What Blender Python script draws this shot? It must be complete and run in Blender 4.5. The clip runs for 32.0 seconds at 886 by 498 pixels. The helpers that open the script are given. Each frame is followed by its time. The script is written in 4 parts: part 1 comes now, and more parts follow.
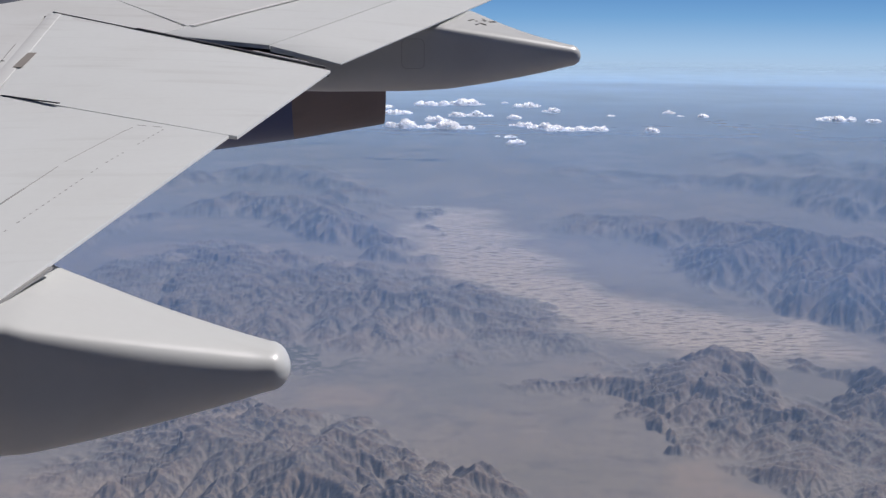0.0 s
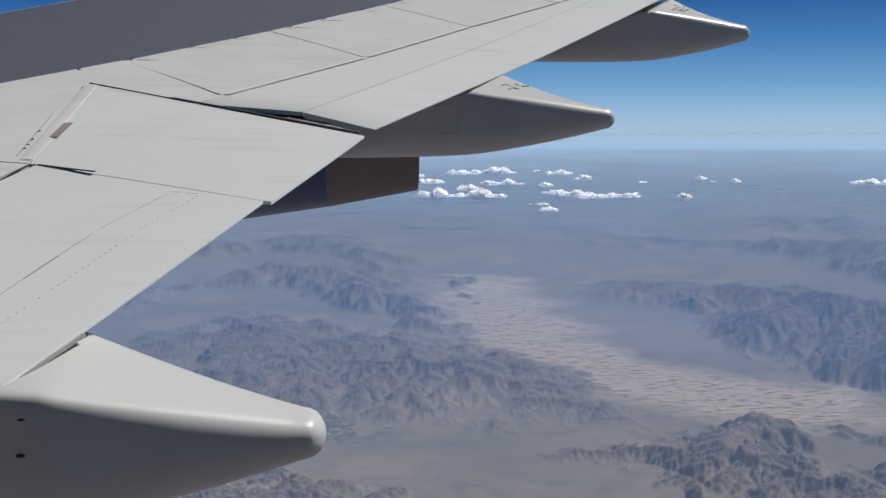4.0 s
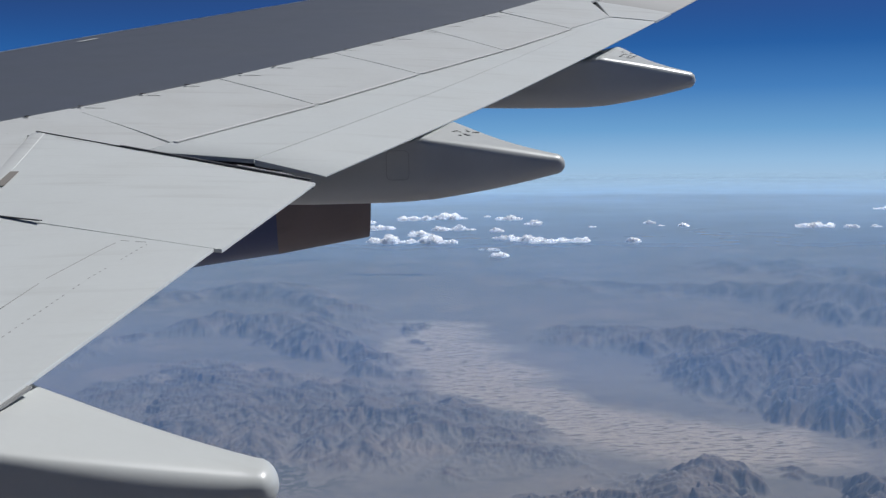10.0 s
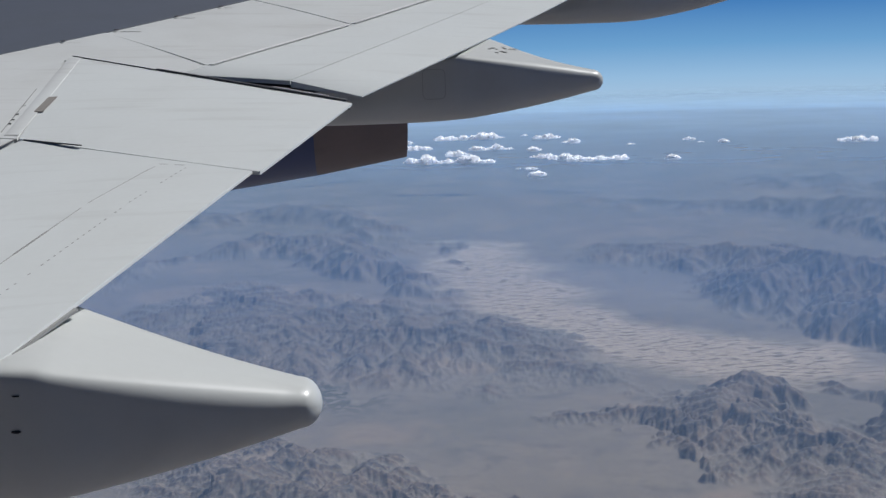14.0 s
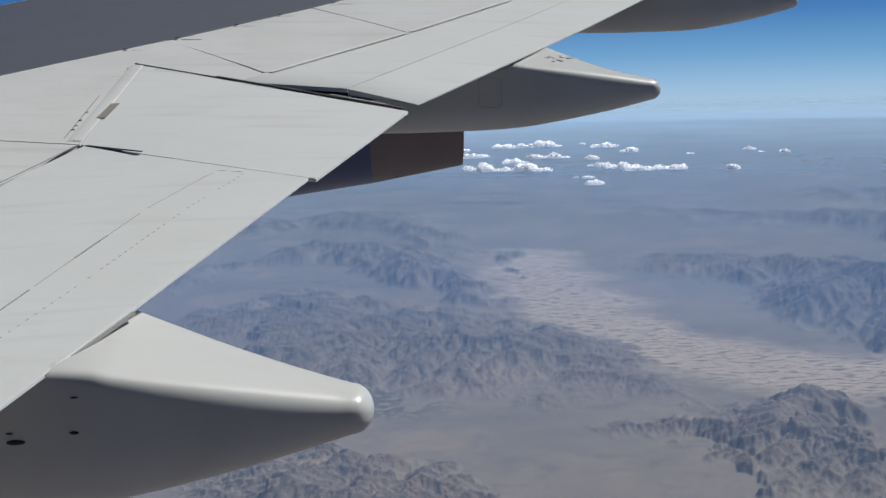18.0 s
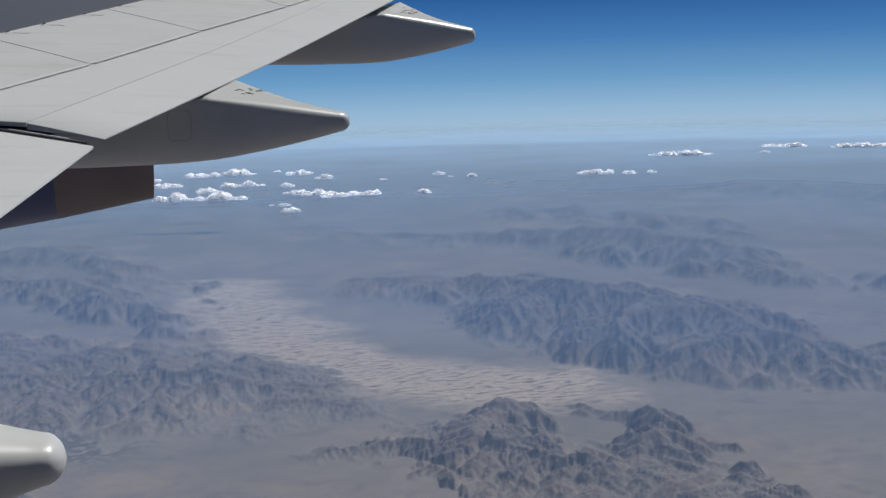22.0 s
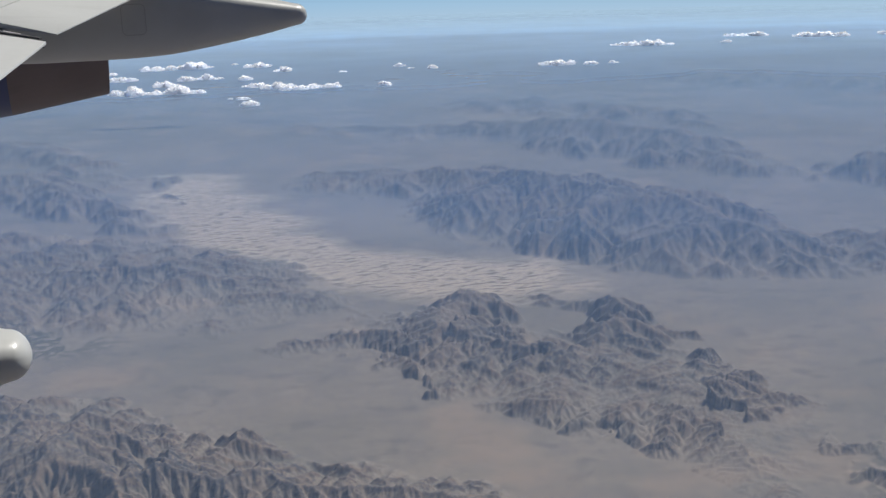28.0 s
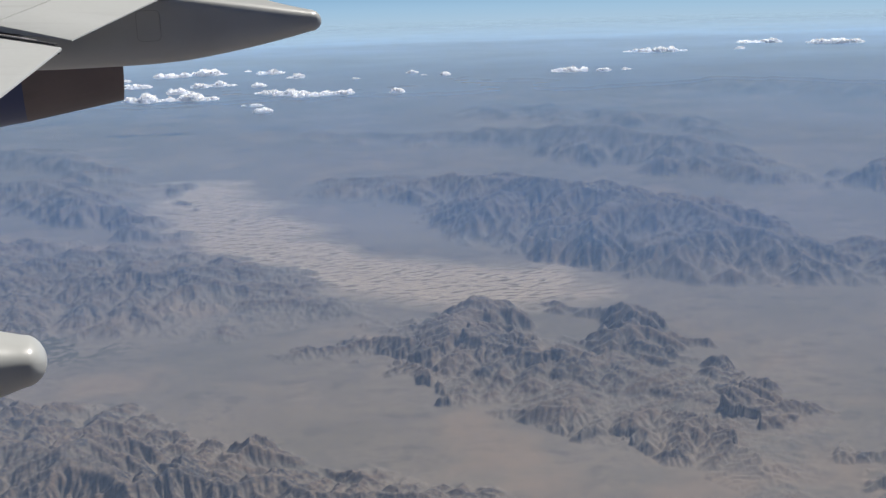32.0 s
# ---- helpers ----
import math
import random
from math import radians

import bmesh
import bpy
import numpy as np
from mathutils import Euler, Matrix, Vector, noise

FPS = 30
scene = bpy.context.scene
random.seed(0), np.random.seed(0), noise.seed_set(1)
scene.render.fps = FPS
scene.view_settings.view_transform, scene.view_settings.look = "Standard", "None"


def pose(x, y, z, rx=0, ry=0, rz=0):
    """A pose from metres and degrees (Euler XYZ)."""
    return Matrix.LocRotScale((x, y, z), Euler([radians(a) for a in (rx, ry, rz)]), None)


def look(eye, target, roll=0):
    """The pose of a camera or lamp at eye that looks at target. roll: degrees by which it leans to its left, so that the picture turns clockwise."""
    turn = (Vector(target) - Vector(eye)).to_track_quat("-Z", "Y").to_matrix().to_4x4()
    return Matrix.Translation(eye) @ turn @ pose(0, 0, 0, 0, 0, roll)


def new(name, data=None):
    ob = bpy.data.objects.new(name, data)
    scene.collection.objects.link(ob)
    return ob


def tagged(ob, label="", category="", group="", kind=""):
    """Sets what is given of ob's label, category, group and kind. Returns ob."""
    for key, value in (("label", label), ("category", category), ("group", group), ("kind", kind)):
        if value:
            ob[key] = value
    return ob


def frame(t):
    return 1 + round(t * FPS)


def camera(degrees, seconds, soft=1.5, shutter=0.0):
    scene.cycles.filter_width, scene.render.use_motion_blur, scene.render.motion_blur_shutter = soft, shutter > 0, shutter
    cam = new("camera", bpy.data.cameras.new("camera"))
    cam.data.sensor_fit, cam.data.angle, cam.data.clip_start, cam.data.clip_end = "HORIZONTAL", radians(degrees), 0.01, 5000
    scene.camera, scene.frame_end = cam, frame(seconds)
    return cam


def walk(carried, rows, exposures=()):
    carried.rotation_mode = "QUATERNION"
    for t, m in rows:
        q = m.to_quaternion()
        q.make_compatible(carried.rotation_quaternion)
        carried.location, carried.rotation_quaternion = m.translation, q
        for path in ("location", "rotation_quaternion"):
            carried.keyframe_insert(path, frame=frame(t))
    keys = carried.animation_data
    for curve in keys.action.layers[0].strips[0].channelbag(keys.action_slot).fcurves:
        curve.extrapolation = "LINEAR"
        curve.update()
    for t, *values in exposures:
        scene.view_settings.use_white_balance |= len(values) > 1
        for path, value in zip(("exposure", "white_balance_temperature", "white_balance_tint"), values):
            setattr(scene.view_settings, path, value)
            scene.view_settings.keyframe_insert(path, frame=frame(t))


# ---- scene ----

# ---- camera and its path ----
cam = camera(42.0, 32.0, soft=1.35)
PATH = [
    (0.0, 0.001, -0.092, 0.041, 78.522, -0.265, -5.350),
    (0.5, -0.015, -0.108, 0.035, 77.340, 1.204, -4.231),
    (1.0, -0.011, -0.035, 0.003, 78.388, 0.752, -3.460),
    (1.5, -0.020, -0.034, 0.002, 80.170, 0.498, -2.001),
    (2.0, -0.018, -0.069, 0.002, 80.157, 0.186, -2.150),
    (2.5, 0.002, -0.052, -0.018, 80.603, 0.194, -1.789),
    (4.5, -0.016, 0.005, 0.009, 83.485, 0.907, -4.458),
    (5.0, -0.021, 0.012, 0.014, 87.112, 0.914, -4.983),
    (5.5, -0.016, 0.013, 0.015, 91.638, 0.077, -7.140),
    (6.0, -0.017, 0.015, 0.015, 91.383, 0.553, -9.319),
    (6.5, -0.017, 0.016, 0.012, 90.867, 0.693, -10.087),
    (7.0, -0.016, 0.016, 0.010, 89.539, 1.077, -9.503),
    (7.5, -0.016, 0.016, 0.008, 88.350, 1.051, -9.115),
    (8.0, -0.018, 0.013, 0.004, 84.691, 0.697, -9.189),
    (8.5, -0.020, 0.016, 0.001, 83.497, 0.894, -9.069),
    (9.0, -0.021, 0.017, -0.002, 83.040, 1.180, -8.333),
    (9.5, -0.020, 0.017, -0.003, 83.370, 1.300, -7.980),
    (10.0, -0.014, 0.016, -0.002, 84.173, 0.912, -6.295),
    (10.5, -0.013, 0.018, -0.005, 87.735, 5.187, -2.401),
    (11.0, -0.013, 0.019, -0.007, 85.029, 3.561, -5.109),
    (11.5, -0.012, 0.018, -0.007, 83.965, 1.035, -7.055),
    (12.0, -0.027, 0.021, -0.001, 80.609, 1.551, -6.417),
    (12.5, -0.030, 0.019, -0.001, 80.475, 1.432, -6.227),
    (13.0, -0.029, 0.018, -0.001, 80.522, 1.544, -5.938),
    (13.5, -0.026, 0.017, -0.002, 80.491, 1.714, -6.225),
    (14.0, -0.016, 0.015, -0.007, 80.248, 1.932, -4.536),
    (14.5, -0.014, 0.013, -0.007, 80.394, 1.244, -3.417),
    (16.5, -0.007, 0.008, -0.003, 81.031, 1.558, -2.904),
    (17.0, -0.006, 0.006, -0.003, 81.129, 1.634, -2.796),
    (17.5, -0.005, 0.005, -0.002, 80.997, 1.473, -2.338),
    (18.0, -0.004, 0.004, -0.002, 80.718, 1.750, -1.683),
    (18.5, -0.003, 0.003, -0.001, 81.172, 1.048, -0.897),
    (19.0, -0.004, 0.001, -0.003, 80.570, 1.319, -1.123),
    (19.5, -0.002, 0.002, 0.000, 80.646, 1.496, -1.522),
    (20.0, 0.000, -0.002, 0.004, 81.291, 1.504, -2.151),
    (20.5, 0.001, -0.031, 0.002, 82.375, 1.469, -4.565),
    (21.0, 0.002, -0.046, 0.008, 82.333, 1.720, -7.525),
    (21.5, 0.020, -0.044, 0.030, 81.775, 2.012, -10.414),
    (22.0, 0.003, -0.075, 0.036, 81.647, 1.541, -16.732),
    (22.5, -0.017, -0.122, 0.031, 81.740, 1.188, -20.352),
    (23.0, -0.029, -0.158, 0.031, 79.832, 1.011, -21.760),
    (23.5, -0.040, -0.179, 0.034, 77.522, 1.250, -22.355),
    (24.0, -0.046, -0.189, 0.038, 76.373, 0.883, -23.096),
    (24.5, -0.044, -0.195, 0.044, 75.712, 1.231, -22.921),
    (25.0, -0.035, -0.198, 0.048, 75.466, 0.833, -22.744),
    (25.5, -0.028, -0.193, 0.049, 75.535, 0.837, -22.110),
    (26.0, -0.020, -0.186, 0.049, 75.868, 0.906, -21.153),
    (26.5, -0.012, -0.178, 0.049, 75.608, 1.690, -20.140),
    (28.5, -0.000, -0.131, 0.056, 76.442, 1.681, -18.375),
    (29.0, -0.002, -0.125, 0.053, 76.425, 1.794, -18.174),
    (29.5, 0.000, -0.120, 0.057, 76.110, 1.939, -18.339),
    (30.0, 0.001, -0.116, 0.059, 76.121, 1.697, -18.524),
    (30.5, -0.005, -0.112, 0.062, 76.313, 1.655, -18.625),
    (31.0, -0.004, -0.115, 0.053, 76.846, 1.749, -18.530),
    (31.5, -0.004, -0.115, 0.050, 76.751, 1.733, -18.264),
    (32.0, -0.006, -0.112, 0.046, 76.634, 1.823, -18.066),
]
EXPOSURES = [(0.0, 0.03, 6500, 16), (1.0, 0.0, 6550, 16), (2.5, -0.06, 6600, 14), (6.0, -0.08, 6400, 10), (8.0, 0.0, 6250, 10), (9.0, 0.0, 6200, 10), (10.0, -0.1, 6200, 10), (14.0, -0.1, 6250, 10), (17.0, -0.06, 6450, 10), (20.0, -0.04, 6500, 10), (21.0, -0.08, 6500, 10), (22.0, -0.18, 6500, 10), (24.0, -0.18, 6500, 10), (25.0, -0.04, 6550, 10), (26.5, 0.0, 6650, 10), (29.0, 0.0, 6750, 10), (32.0, 0.02, 6800, 10)]
walk(cam, [(t, pose(x, y, z, rx, ry, rz)) for t, x, y, z, rx, ry, rz in PATH], EXPOSURES)

# ---- world, sun ----
SUN_AZ, SUN_EL = 60.0, 50.0      # degrees: azimuth from +y towards +x, elevation
world = bpy.data.worlds.new("sky_world")
scene.world = world
world.use_nodes = True
wn = world.node_tree
wn.nodes.clear()
sky = wn.nodes.new("ShaderNodeTexSky")
sky.sky_type = "NISHITA"
sky.sun_disc = False
sky.sun_elevation = radians(SUN_EL)
sky.sun_rotation = radians(SUN_AZ)
sky.altitude = 11000
sky.air_density, sky.dust_density, sky.ozone_density = 1.0, 0.3, 9.0
wb = wn.nodes.new("ShaderNodeBackground")
wb.inputs["Strength"].default_value = 0.06
wo = wn.nodes.new("ShaderNodeOutputWorld")
wn.links.new(sky.outputs[0], wb.inputs["Color"])
wn.links.new(wb.outputs[0], wo.inputs["Surface"])

lamp = bpy.data.lights.new("sun", "SUN")
lamp.energy, lamp.angle, lamp.color = 4.1, radians(0.53), (1.0, 0.975, 0.94)
sun = new("sun", lamp)
sd = Vector((math.sin(radians(SUN_AZ)) * math.cos(radians(SUN_EL)), math.cos(radians(SUN_AZ)) * math.cos(radians(SUN_EL)), math.sin(radians(SUN_EL))))
sun.matrix_world = look(sd * 60, (0, 0, 0))


# ---- materials ----
def material(name, base, rough=0.5, metal=0.0, mottling=0.06, grain=0.04, scale=1.2, fine=22.0, bump=0.02, tint=None, streak=0.0, spec=0.5, coat=0.0):
    """A painted or metal surface: base colour varied at two scales, with fine relief; streak adds dark grime drawn along x."""
    m = bpy.data.materials.new(name)
    m.use_nodes = True
    t = m.node_tree
    b = t.nodes["Principled BSDF"]
    b.inputs["Metallic"].default_value = metal
    b.inputs["Specular IOR Level"].default_value = spec
    b.inputs["Coat Weight"].default_value = coat
    co = t.nodes.new("ShaderNodeTexCoord")
    n1 = t.nodes.new("ShaderNodeTexNoise")
    n1.inputs["Scale"].default_value, n1.inputs["Detail"].default_value = scale, 5
    n2 = t.nodes.new("ShaderNodeTexNoise")
    n2.inputs["Scale"].default_value, n2.inputs["Detail"].default_value = fine, 3
    t.links.new(co.outputs["Object"], n1.inputs["Vector"])
    t.links.new(co.outputs["Object"], n2.inputs["Vector"])
    tint = tint or tuple(c * 0.8 for c in base)
    r1 = t.nodes.new("ShaderNodeMix")
    r1.data_type = "RGBA"
    r1.inputs["A"].default_value, r1.inputs["B"].default_value = (*base, 1), (*tint, 1)
    ma = t.nodes.new("ShaderNodeMapRange")
    ma.inputs["From Min"].default_value, ma.inputs["From Max"].default_value = 0.42, 0.75
    ma.inputs["To Max"].default_value = min(1.0, mottling * 8)
    t.links.new(n1.outputs["Fac"], ma.inputs["Value"])
    t.links.new(ma.outputs[0], r1.inputs["Factor"])
    r2 = t.nodes.new("ShaderNodeMix")
    r2.data_type, r2.blend_type = "RGBA", "MULTIPLY"
    r2.inputs["Factor"].default_value = 1.0
    mb = t.nodes.new("ShaderNodeMapRange")
    mb.inputs["To Min"].default_value, mb.inputs["To Max"].default_value = 1 - grain, 1 + grain
    t.links.new(n2.outputs["Fac"], mb.inputs["Value"])
    t.links.new(r1.outputs["Result"], r2.inputs["A"])
    t.links.new(mb.outputs[0], r2.inputs["B"])
    last = r2.outputs["Result"]
    if streak:
        mp = t.nodes.new("ShaderNodeMapping")
        mp.inputs["Scale"].default_value = (0.7, 5.5, 1.0)
        n3 = t.nodes.new("ShaderNodeTexNoise")
        n3.inputs["Scale"].default_value, n3.inputs["Detail"].default_value = 1.6, 6
        t.links.new(co.outputs["Object"], mp.inputs["Vector"])
        t.links.new(mp.outputs[0], n3.inputs["Vector"])
        mc = t.nodes.new("ShaderNodeMapRange")
        mc.inputs["From Min"].default_value, mc.inputs["From Max"].default_value = 0.55, 0.8
        mc.inputs["To Max"].default_value = streak
        t.links.new(n3.outputs["Fac"], mc.inputs["Value"])
        r3 = t.nodes.new("ShaderNodeMix")
        r3.data_type = "RGBA"
        r3.inputs["B"].default_value = (base[0] * 0.45, base[1] * 0.42, base[2] * 0.38, 1)
        t.links.new(mc.outputs[0], r3.inputs["Factor"])
        t.links.new(last, r3.inputs["A"])
        last = r3.outputs["Result"]
    t.links.new(last, b.inputs["Base Color"])
    mr = t.nodes.new("ShaderNodeMapRange")
    mr.inputs["To Min"].default_value, mr.inputs["To Max"].default_value = max(0.03, rough - 0.08), rough + 0.08
    t.links.new(n1.outputs["Fac"], mr.inputs["Value"])
    t.links.new(mr.outputs[0], b.inputs["Roughness"])
    if bump:
        bp = t.nodes.new("ShaderNodeBump")
        bp.inputs["Strength"].default_value, bp.inputs["Distance"].default_value = bump, 0.02
        t.links.new(n2.outputs["Fac"], bp.inputs["Height"])
        t.links.new(bp.outputs[0], b.inputs["Normal"])
    return m


WHITE = material("white_wing_paint", (0.68, 0.705, 0.69), 0.42, tint=(0.62, 0.635, 0.615), mottling=0.07, grain=0.025, streak=0.2, bump=0.01)
PANEL = material("grey_white_panel_paint", (0.645, 0.66, 0.645), 0.45, tint=(0.56, 0.565, 0.545), mottling=0.09, grain=0.03, streak=0.32, bump=0.01)
BEIGE = material("beige_aileron_paint", (0.53, 0.525, 0.505), 0.5, tint=(0.46, 0.45, 0.42), mottling=0.08, grain=0.03, streak=0.25, bump=0.01)
GREY = material("dark_grey_wing_paint", (0.102, 0.114, 0.14), 0.5, tint=(0.09, 0.10, 0.12), mottling=0.06, grain=0.03, bump=0.015)
FAIRING = material("glossy_fairing_paint", (0.58, 0.595, 0.575), 0.33, tint=(0.52, 0.52, 0.49), mottling=0.05, grain=0.02, streak=0.14, bump=0.004, spec=0.4)
DARK = material("dark_gap_shade", (0.05, 0.05, 0.055), 0.7, mottling=0.05)
UNDER = material("mid_grey_finish", (0.32, 0.32, 0.33), 0.5, mottling=0.06, streak=0.2)
TIP = material("grey_winglet_paint", (0.36, 0.375, 0.375), 0.65, tint=(0.345, 0.355, 0.355), mottling=0.04, grain=0.02, streak=0.0, bump=0.0, spec=0.05)
# dark so that the unseen hull returns little light
HULL = material("dark_blocker_paint", (0.05, 0.055, 0.08), 0.4)
METAL = material("bare_leading_edge_metal", (0.70, 0.72, 0.76), 0.42, metal=0.35, mottling=0.04, bump=0.01)
NAVY = material("navy_cowl_paint", (0.06, 0.085, 0.19), 0.35, tint=(0.05, 0.075, 0.165))
BROWN = material("heat_stained_brown_nozzle", (0.19, 0.155, 0.155), 0.5, metal=0.1, tint=(0.15, 0.122, 0.122), mottling=0.1, streak=0.3)
SMUDGE = material("light_grime", (0.40, 0.39, 0.37), 0.7)
SEAM = material("grey_seam", (0.30, 0.30, 0.29), 0.6)
LIP = material("bright_white_strip", (0.78, 0.78, 0.76), 0.4)
FAINT = material("faint_grey_seam", (0.42, 0.42, 0.41), 0.6)
DOOR = material("door_seam", (0.42, 0.42, 0.41), 0.5)
STRIP = material("brown_stained_strip", (0.27, 0.25, 0.225), 0.6, mottling=0.1)
BRACKET = material("rusty_bracket", (0.10, 0.085, 0.075), 0.7, mottling=0.1)
STREAK = material("brown_streak", (0.55, 0.53, 0.49), 0.7)
RUBBER = material("black_mark", (0.03, 0.03, 0.032), 0.6)


# ---- mesh helpers ----
def part(name, bm, mat, parent=None, label="", smooth=True):
    """Links a bmesh as one mesh object under a thing or a part."""
    me = bpy.data.meshes.new(name)
    bm.normal_update()
    bm.to_mesh(me)
    bm.free()
    me.materials.append(mat)
    if smooth:
        me.shade_smooth()
        me.set_sharp_from_angle(angle=radians(32))
    ob = new(name, me)
    if parent is not None:
        ob.parent = parent
    if label:
        tagged(ob, label)
    return ob


def thing(name, label, category, group="", kind=""):
    return tagged(new(name), label, category, group, kind)


# ---- the wing's shape ----
Y0, X0, SWEEP = 8.2, 0.04, 0.62


def x_te(y):
    return X0 + SWEEP * (y - Y0)


def z_te(y):
    return 0.00152290524 * y * y + 0.204014524 * y - 2.11641275


def camber(u):
    return 0.075 * u - 0.0095 * u * u


def surf(y, u, lift=0.0):
    """A point of the upper skin: y out along the wing, u metres ahead of the trailing edge's line."""
    return Vector((x_te(y) - u, y, z_te(y) + camber(u) + lift))


def interp(table, y):
    return float(np.interp(y, [a for a, _ in table], [b for _, b in table]))


def slab(point, nu, nv, thick, edge=0.006, taper=1.0):
    """A thin plate over point(a, b), a and b from 0 to 1: a top, a bottom and rims, its top edge worn round."""
    bm = bmesh.new()
    eps = 1e-3
    tops, lows = [], []
    av = [0.0] + [eps + (1 - 2 * eps) * i / nu for i in range(nu + 1)] + [1.0]
    bv = [0.0] + [eps + (1 - 2 * eps) * i / nv for i in range(nv + 1)] + [1.0]
    for i, a in enumerate(av):
        rt, rl = [], []
        for j, b in enumerate(bv):
            p = Vector(point(a, b))
            rim = i in (0, len(av) - 1) or j in (0, len(bv) - 1)
            rt.append(bm.verts.new(p - Vector((0, 0, edge if rim else 0))))
            rl.append(bm.verts.new(p - Vector((0, 0, max(edge + 0.004, thick * (taper + (1 - taper) * b))))))
        tops.append(rt)
        lows.append(rl)
    n, m = len(av), len(bv)
    for i in range(n - 1):
        for j in range(m - 1):
            bm.faces.new((tops[i][j], tops[i + 1][j], tops[i + 1][j + 1], tops[i][j + 1]))
            bm.faces.new((lows[i][j], lows[i][j + 1], lows[i + 1][j + 1], lows[i + 1][j]))
    for i in range(n - 1):
        bm.faces.new((tops[i][0], lows[i][0], lows[i + 1][0], tops[i + 1][0]))
        bm.faces.new((tops[i][m - 1], tops[i + 1][m - 1], lows[i + 1][m - 1], lows[i][m - 1]))
    for j in range(m - 1):
        bm.faces.new((tops[0][j], tops[0][j + 1], lows[0][j + 1], lows[0][j]))
        bm.faces.new((tops[n - 1][j], lows[n - 1][j], lows[n - 1][j + 1], tops[n - 1][j + 1]))
    bmesh.ops.recalc_face_normals(bm, faces=bm.faces)
    return bm


def quad_on_wing(c00, c10, c11, c01, lift=0.0):
    """point(a, b) over a quad of (y, u) corners, a from c00 to c10, b from c00 to c01, laid on the skin."""
    def point(a, b):
        y = (c00[0] * (1 - a) + c10[0] * a) * (1 - b) + (c01[0] * (1 - a) + c11[0] * a) * b
        u = (c00[1] * (1 - a) + c10[1] * a) * (1 - b) + (c01[1] * (1 - a) + c11[1] * a) * b
        return surf(y, u, lift)
    return point


def quad_flat(p00, p10, p11, p01, bulge=0.0):
    q = [Vector(p) for p in (p00, p10, p11, p01)]

    def point(a, b):
        p = (q[0] * (1 - a) + q[1] * a) * (1 - b) + (q[3] * (1 - a) + q[2] * a) * b
        return p + Vector((0, 0, bulge * 4 * b * (1 - b)))
    return point


GREY_LINE = [(4.0, 5.2), (8.93, 3.68), (10.06, 3.28), (11.72, 2.84), (16.14, 2.19), (27.27, 1.45), (29.0, 1.30)]
NOSE_LINE = [(4.0, 8.6), (14.6, 6.3), (16.78, 5.52), (28.94, 2.68), (29.3, 2.6)]
wing = thing("aircraft_wing", "swept white and grey airliner wing with an upturned tip, in flight", "aircraft wing")

# wing box: dark grey skin from the white panels' edge to the rounded nose
def box_point(a, b):
    y = 4.0 + (29.3 - 4.0) * a
    return surf(y, interp(GREY_LINE, y) * (1 - b) + (interp(NOSE_LINE, y) - 0.02) * b)
part("wing_box_skin", slab(box_point, 60, 10, 0.03), GREY, wing, "dark grey painted wing box skin")


def nose_bm():
    bm = bmesh.new()
    rows = []
    for i in range(61):
        y = 4.0 + 25.3 * i / 60
        c = surf(y, interp(NOSE_LINE, y))
        r = 0.16 - 0.10 * i / 60
        row = []
        for k in range(9):
            a = radians(90 + 200 * k / 8)
            row.append(bm.verts.new(c + Vector((r * 1.6 * math.cos(a), 0, r * (math.sin(a) - 1)))))
        rows.append(row)
    for i in range(60):
        for k in range(8):
            bm.faces.new((rows[i][k], rows[i][k + 1], rows[i + 1][k + 1], rows[i + 1][k]))
    return bm
part("leading_edge", nose_bm(), METAL, wing, "bare metal leading edge")


# lower skin
def low_point(a, b):
    y = 4.0 + 25.2 * a
    t = 0.75 - 0.55 * a
    u = 0.9 + (interp(NOSE_LINE, y) - 0.9) * b
    p = surf(y, u)
    p.z -= t * (0.25 + 2.6 * b * (1 - b)) + 0.05
    return p
part("lower_skin", slab(low_point, 40, 10, 0.02), UNDER, wing, "mid grey lower wing skin, darker than the upper panels")

# fixed white strip inboard of the spoilers
SP = [((9.01, 1.65), (10.07, 3.13)), ((10.38, 1.40), (11.36, 2.74)), ((11.81, 1.23), (12.76, 2.51)), ((13.21, 0.99), (14.33, 2.31)), ((14.76, 0.82), (15.78, 2.11))]


def grey_at(y, gap=0.012):
    return (y, interp(GREY_LINE, y) - gap)


part("fixed_panel", slab(quad_on_wing((5.0, 1.0), (7.29, 1.57), grey_at(7.6), grey_at(4.0)), 8, 6, 0.03), PANEL, wing, "white fixed panel ahead of the inboard flap")
part("fixed_panel", slab(quad_on_wing((7.30, 1.56), (9.26, 2.90), grey_at(9.43), grey_at(7.61)), 8, 6, 0.03), PANEL, wing)
part("fixed_panel", slab(quad_on_wing((8.79, 1.67), (9.0, 1.66), grey_at(10.08), grey_at(9.38)), 5, 8, 0.03), PANEL, wing)
spoilers = []
for i in range(4):
    (a0, a1), (b0, b1) = SP[i], SP[i + 1]
    g = 0.007
    spoilers.append(part("spoiler", slab(quad_on_wing((a0[0] + g, a0[1] - 0.012), (b0[0] - g, b0[1] - 0.012), (b1[0] - g, interp(GREY_LINE, b1[0] - g) - 0.02), (a1[0] + g, interp(GREY_LINE, a1[0] + g) - 0.02), -0.003), 6, 6, 0.05), PANEL, wing))
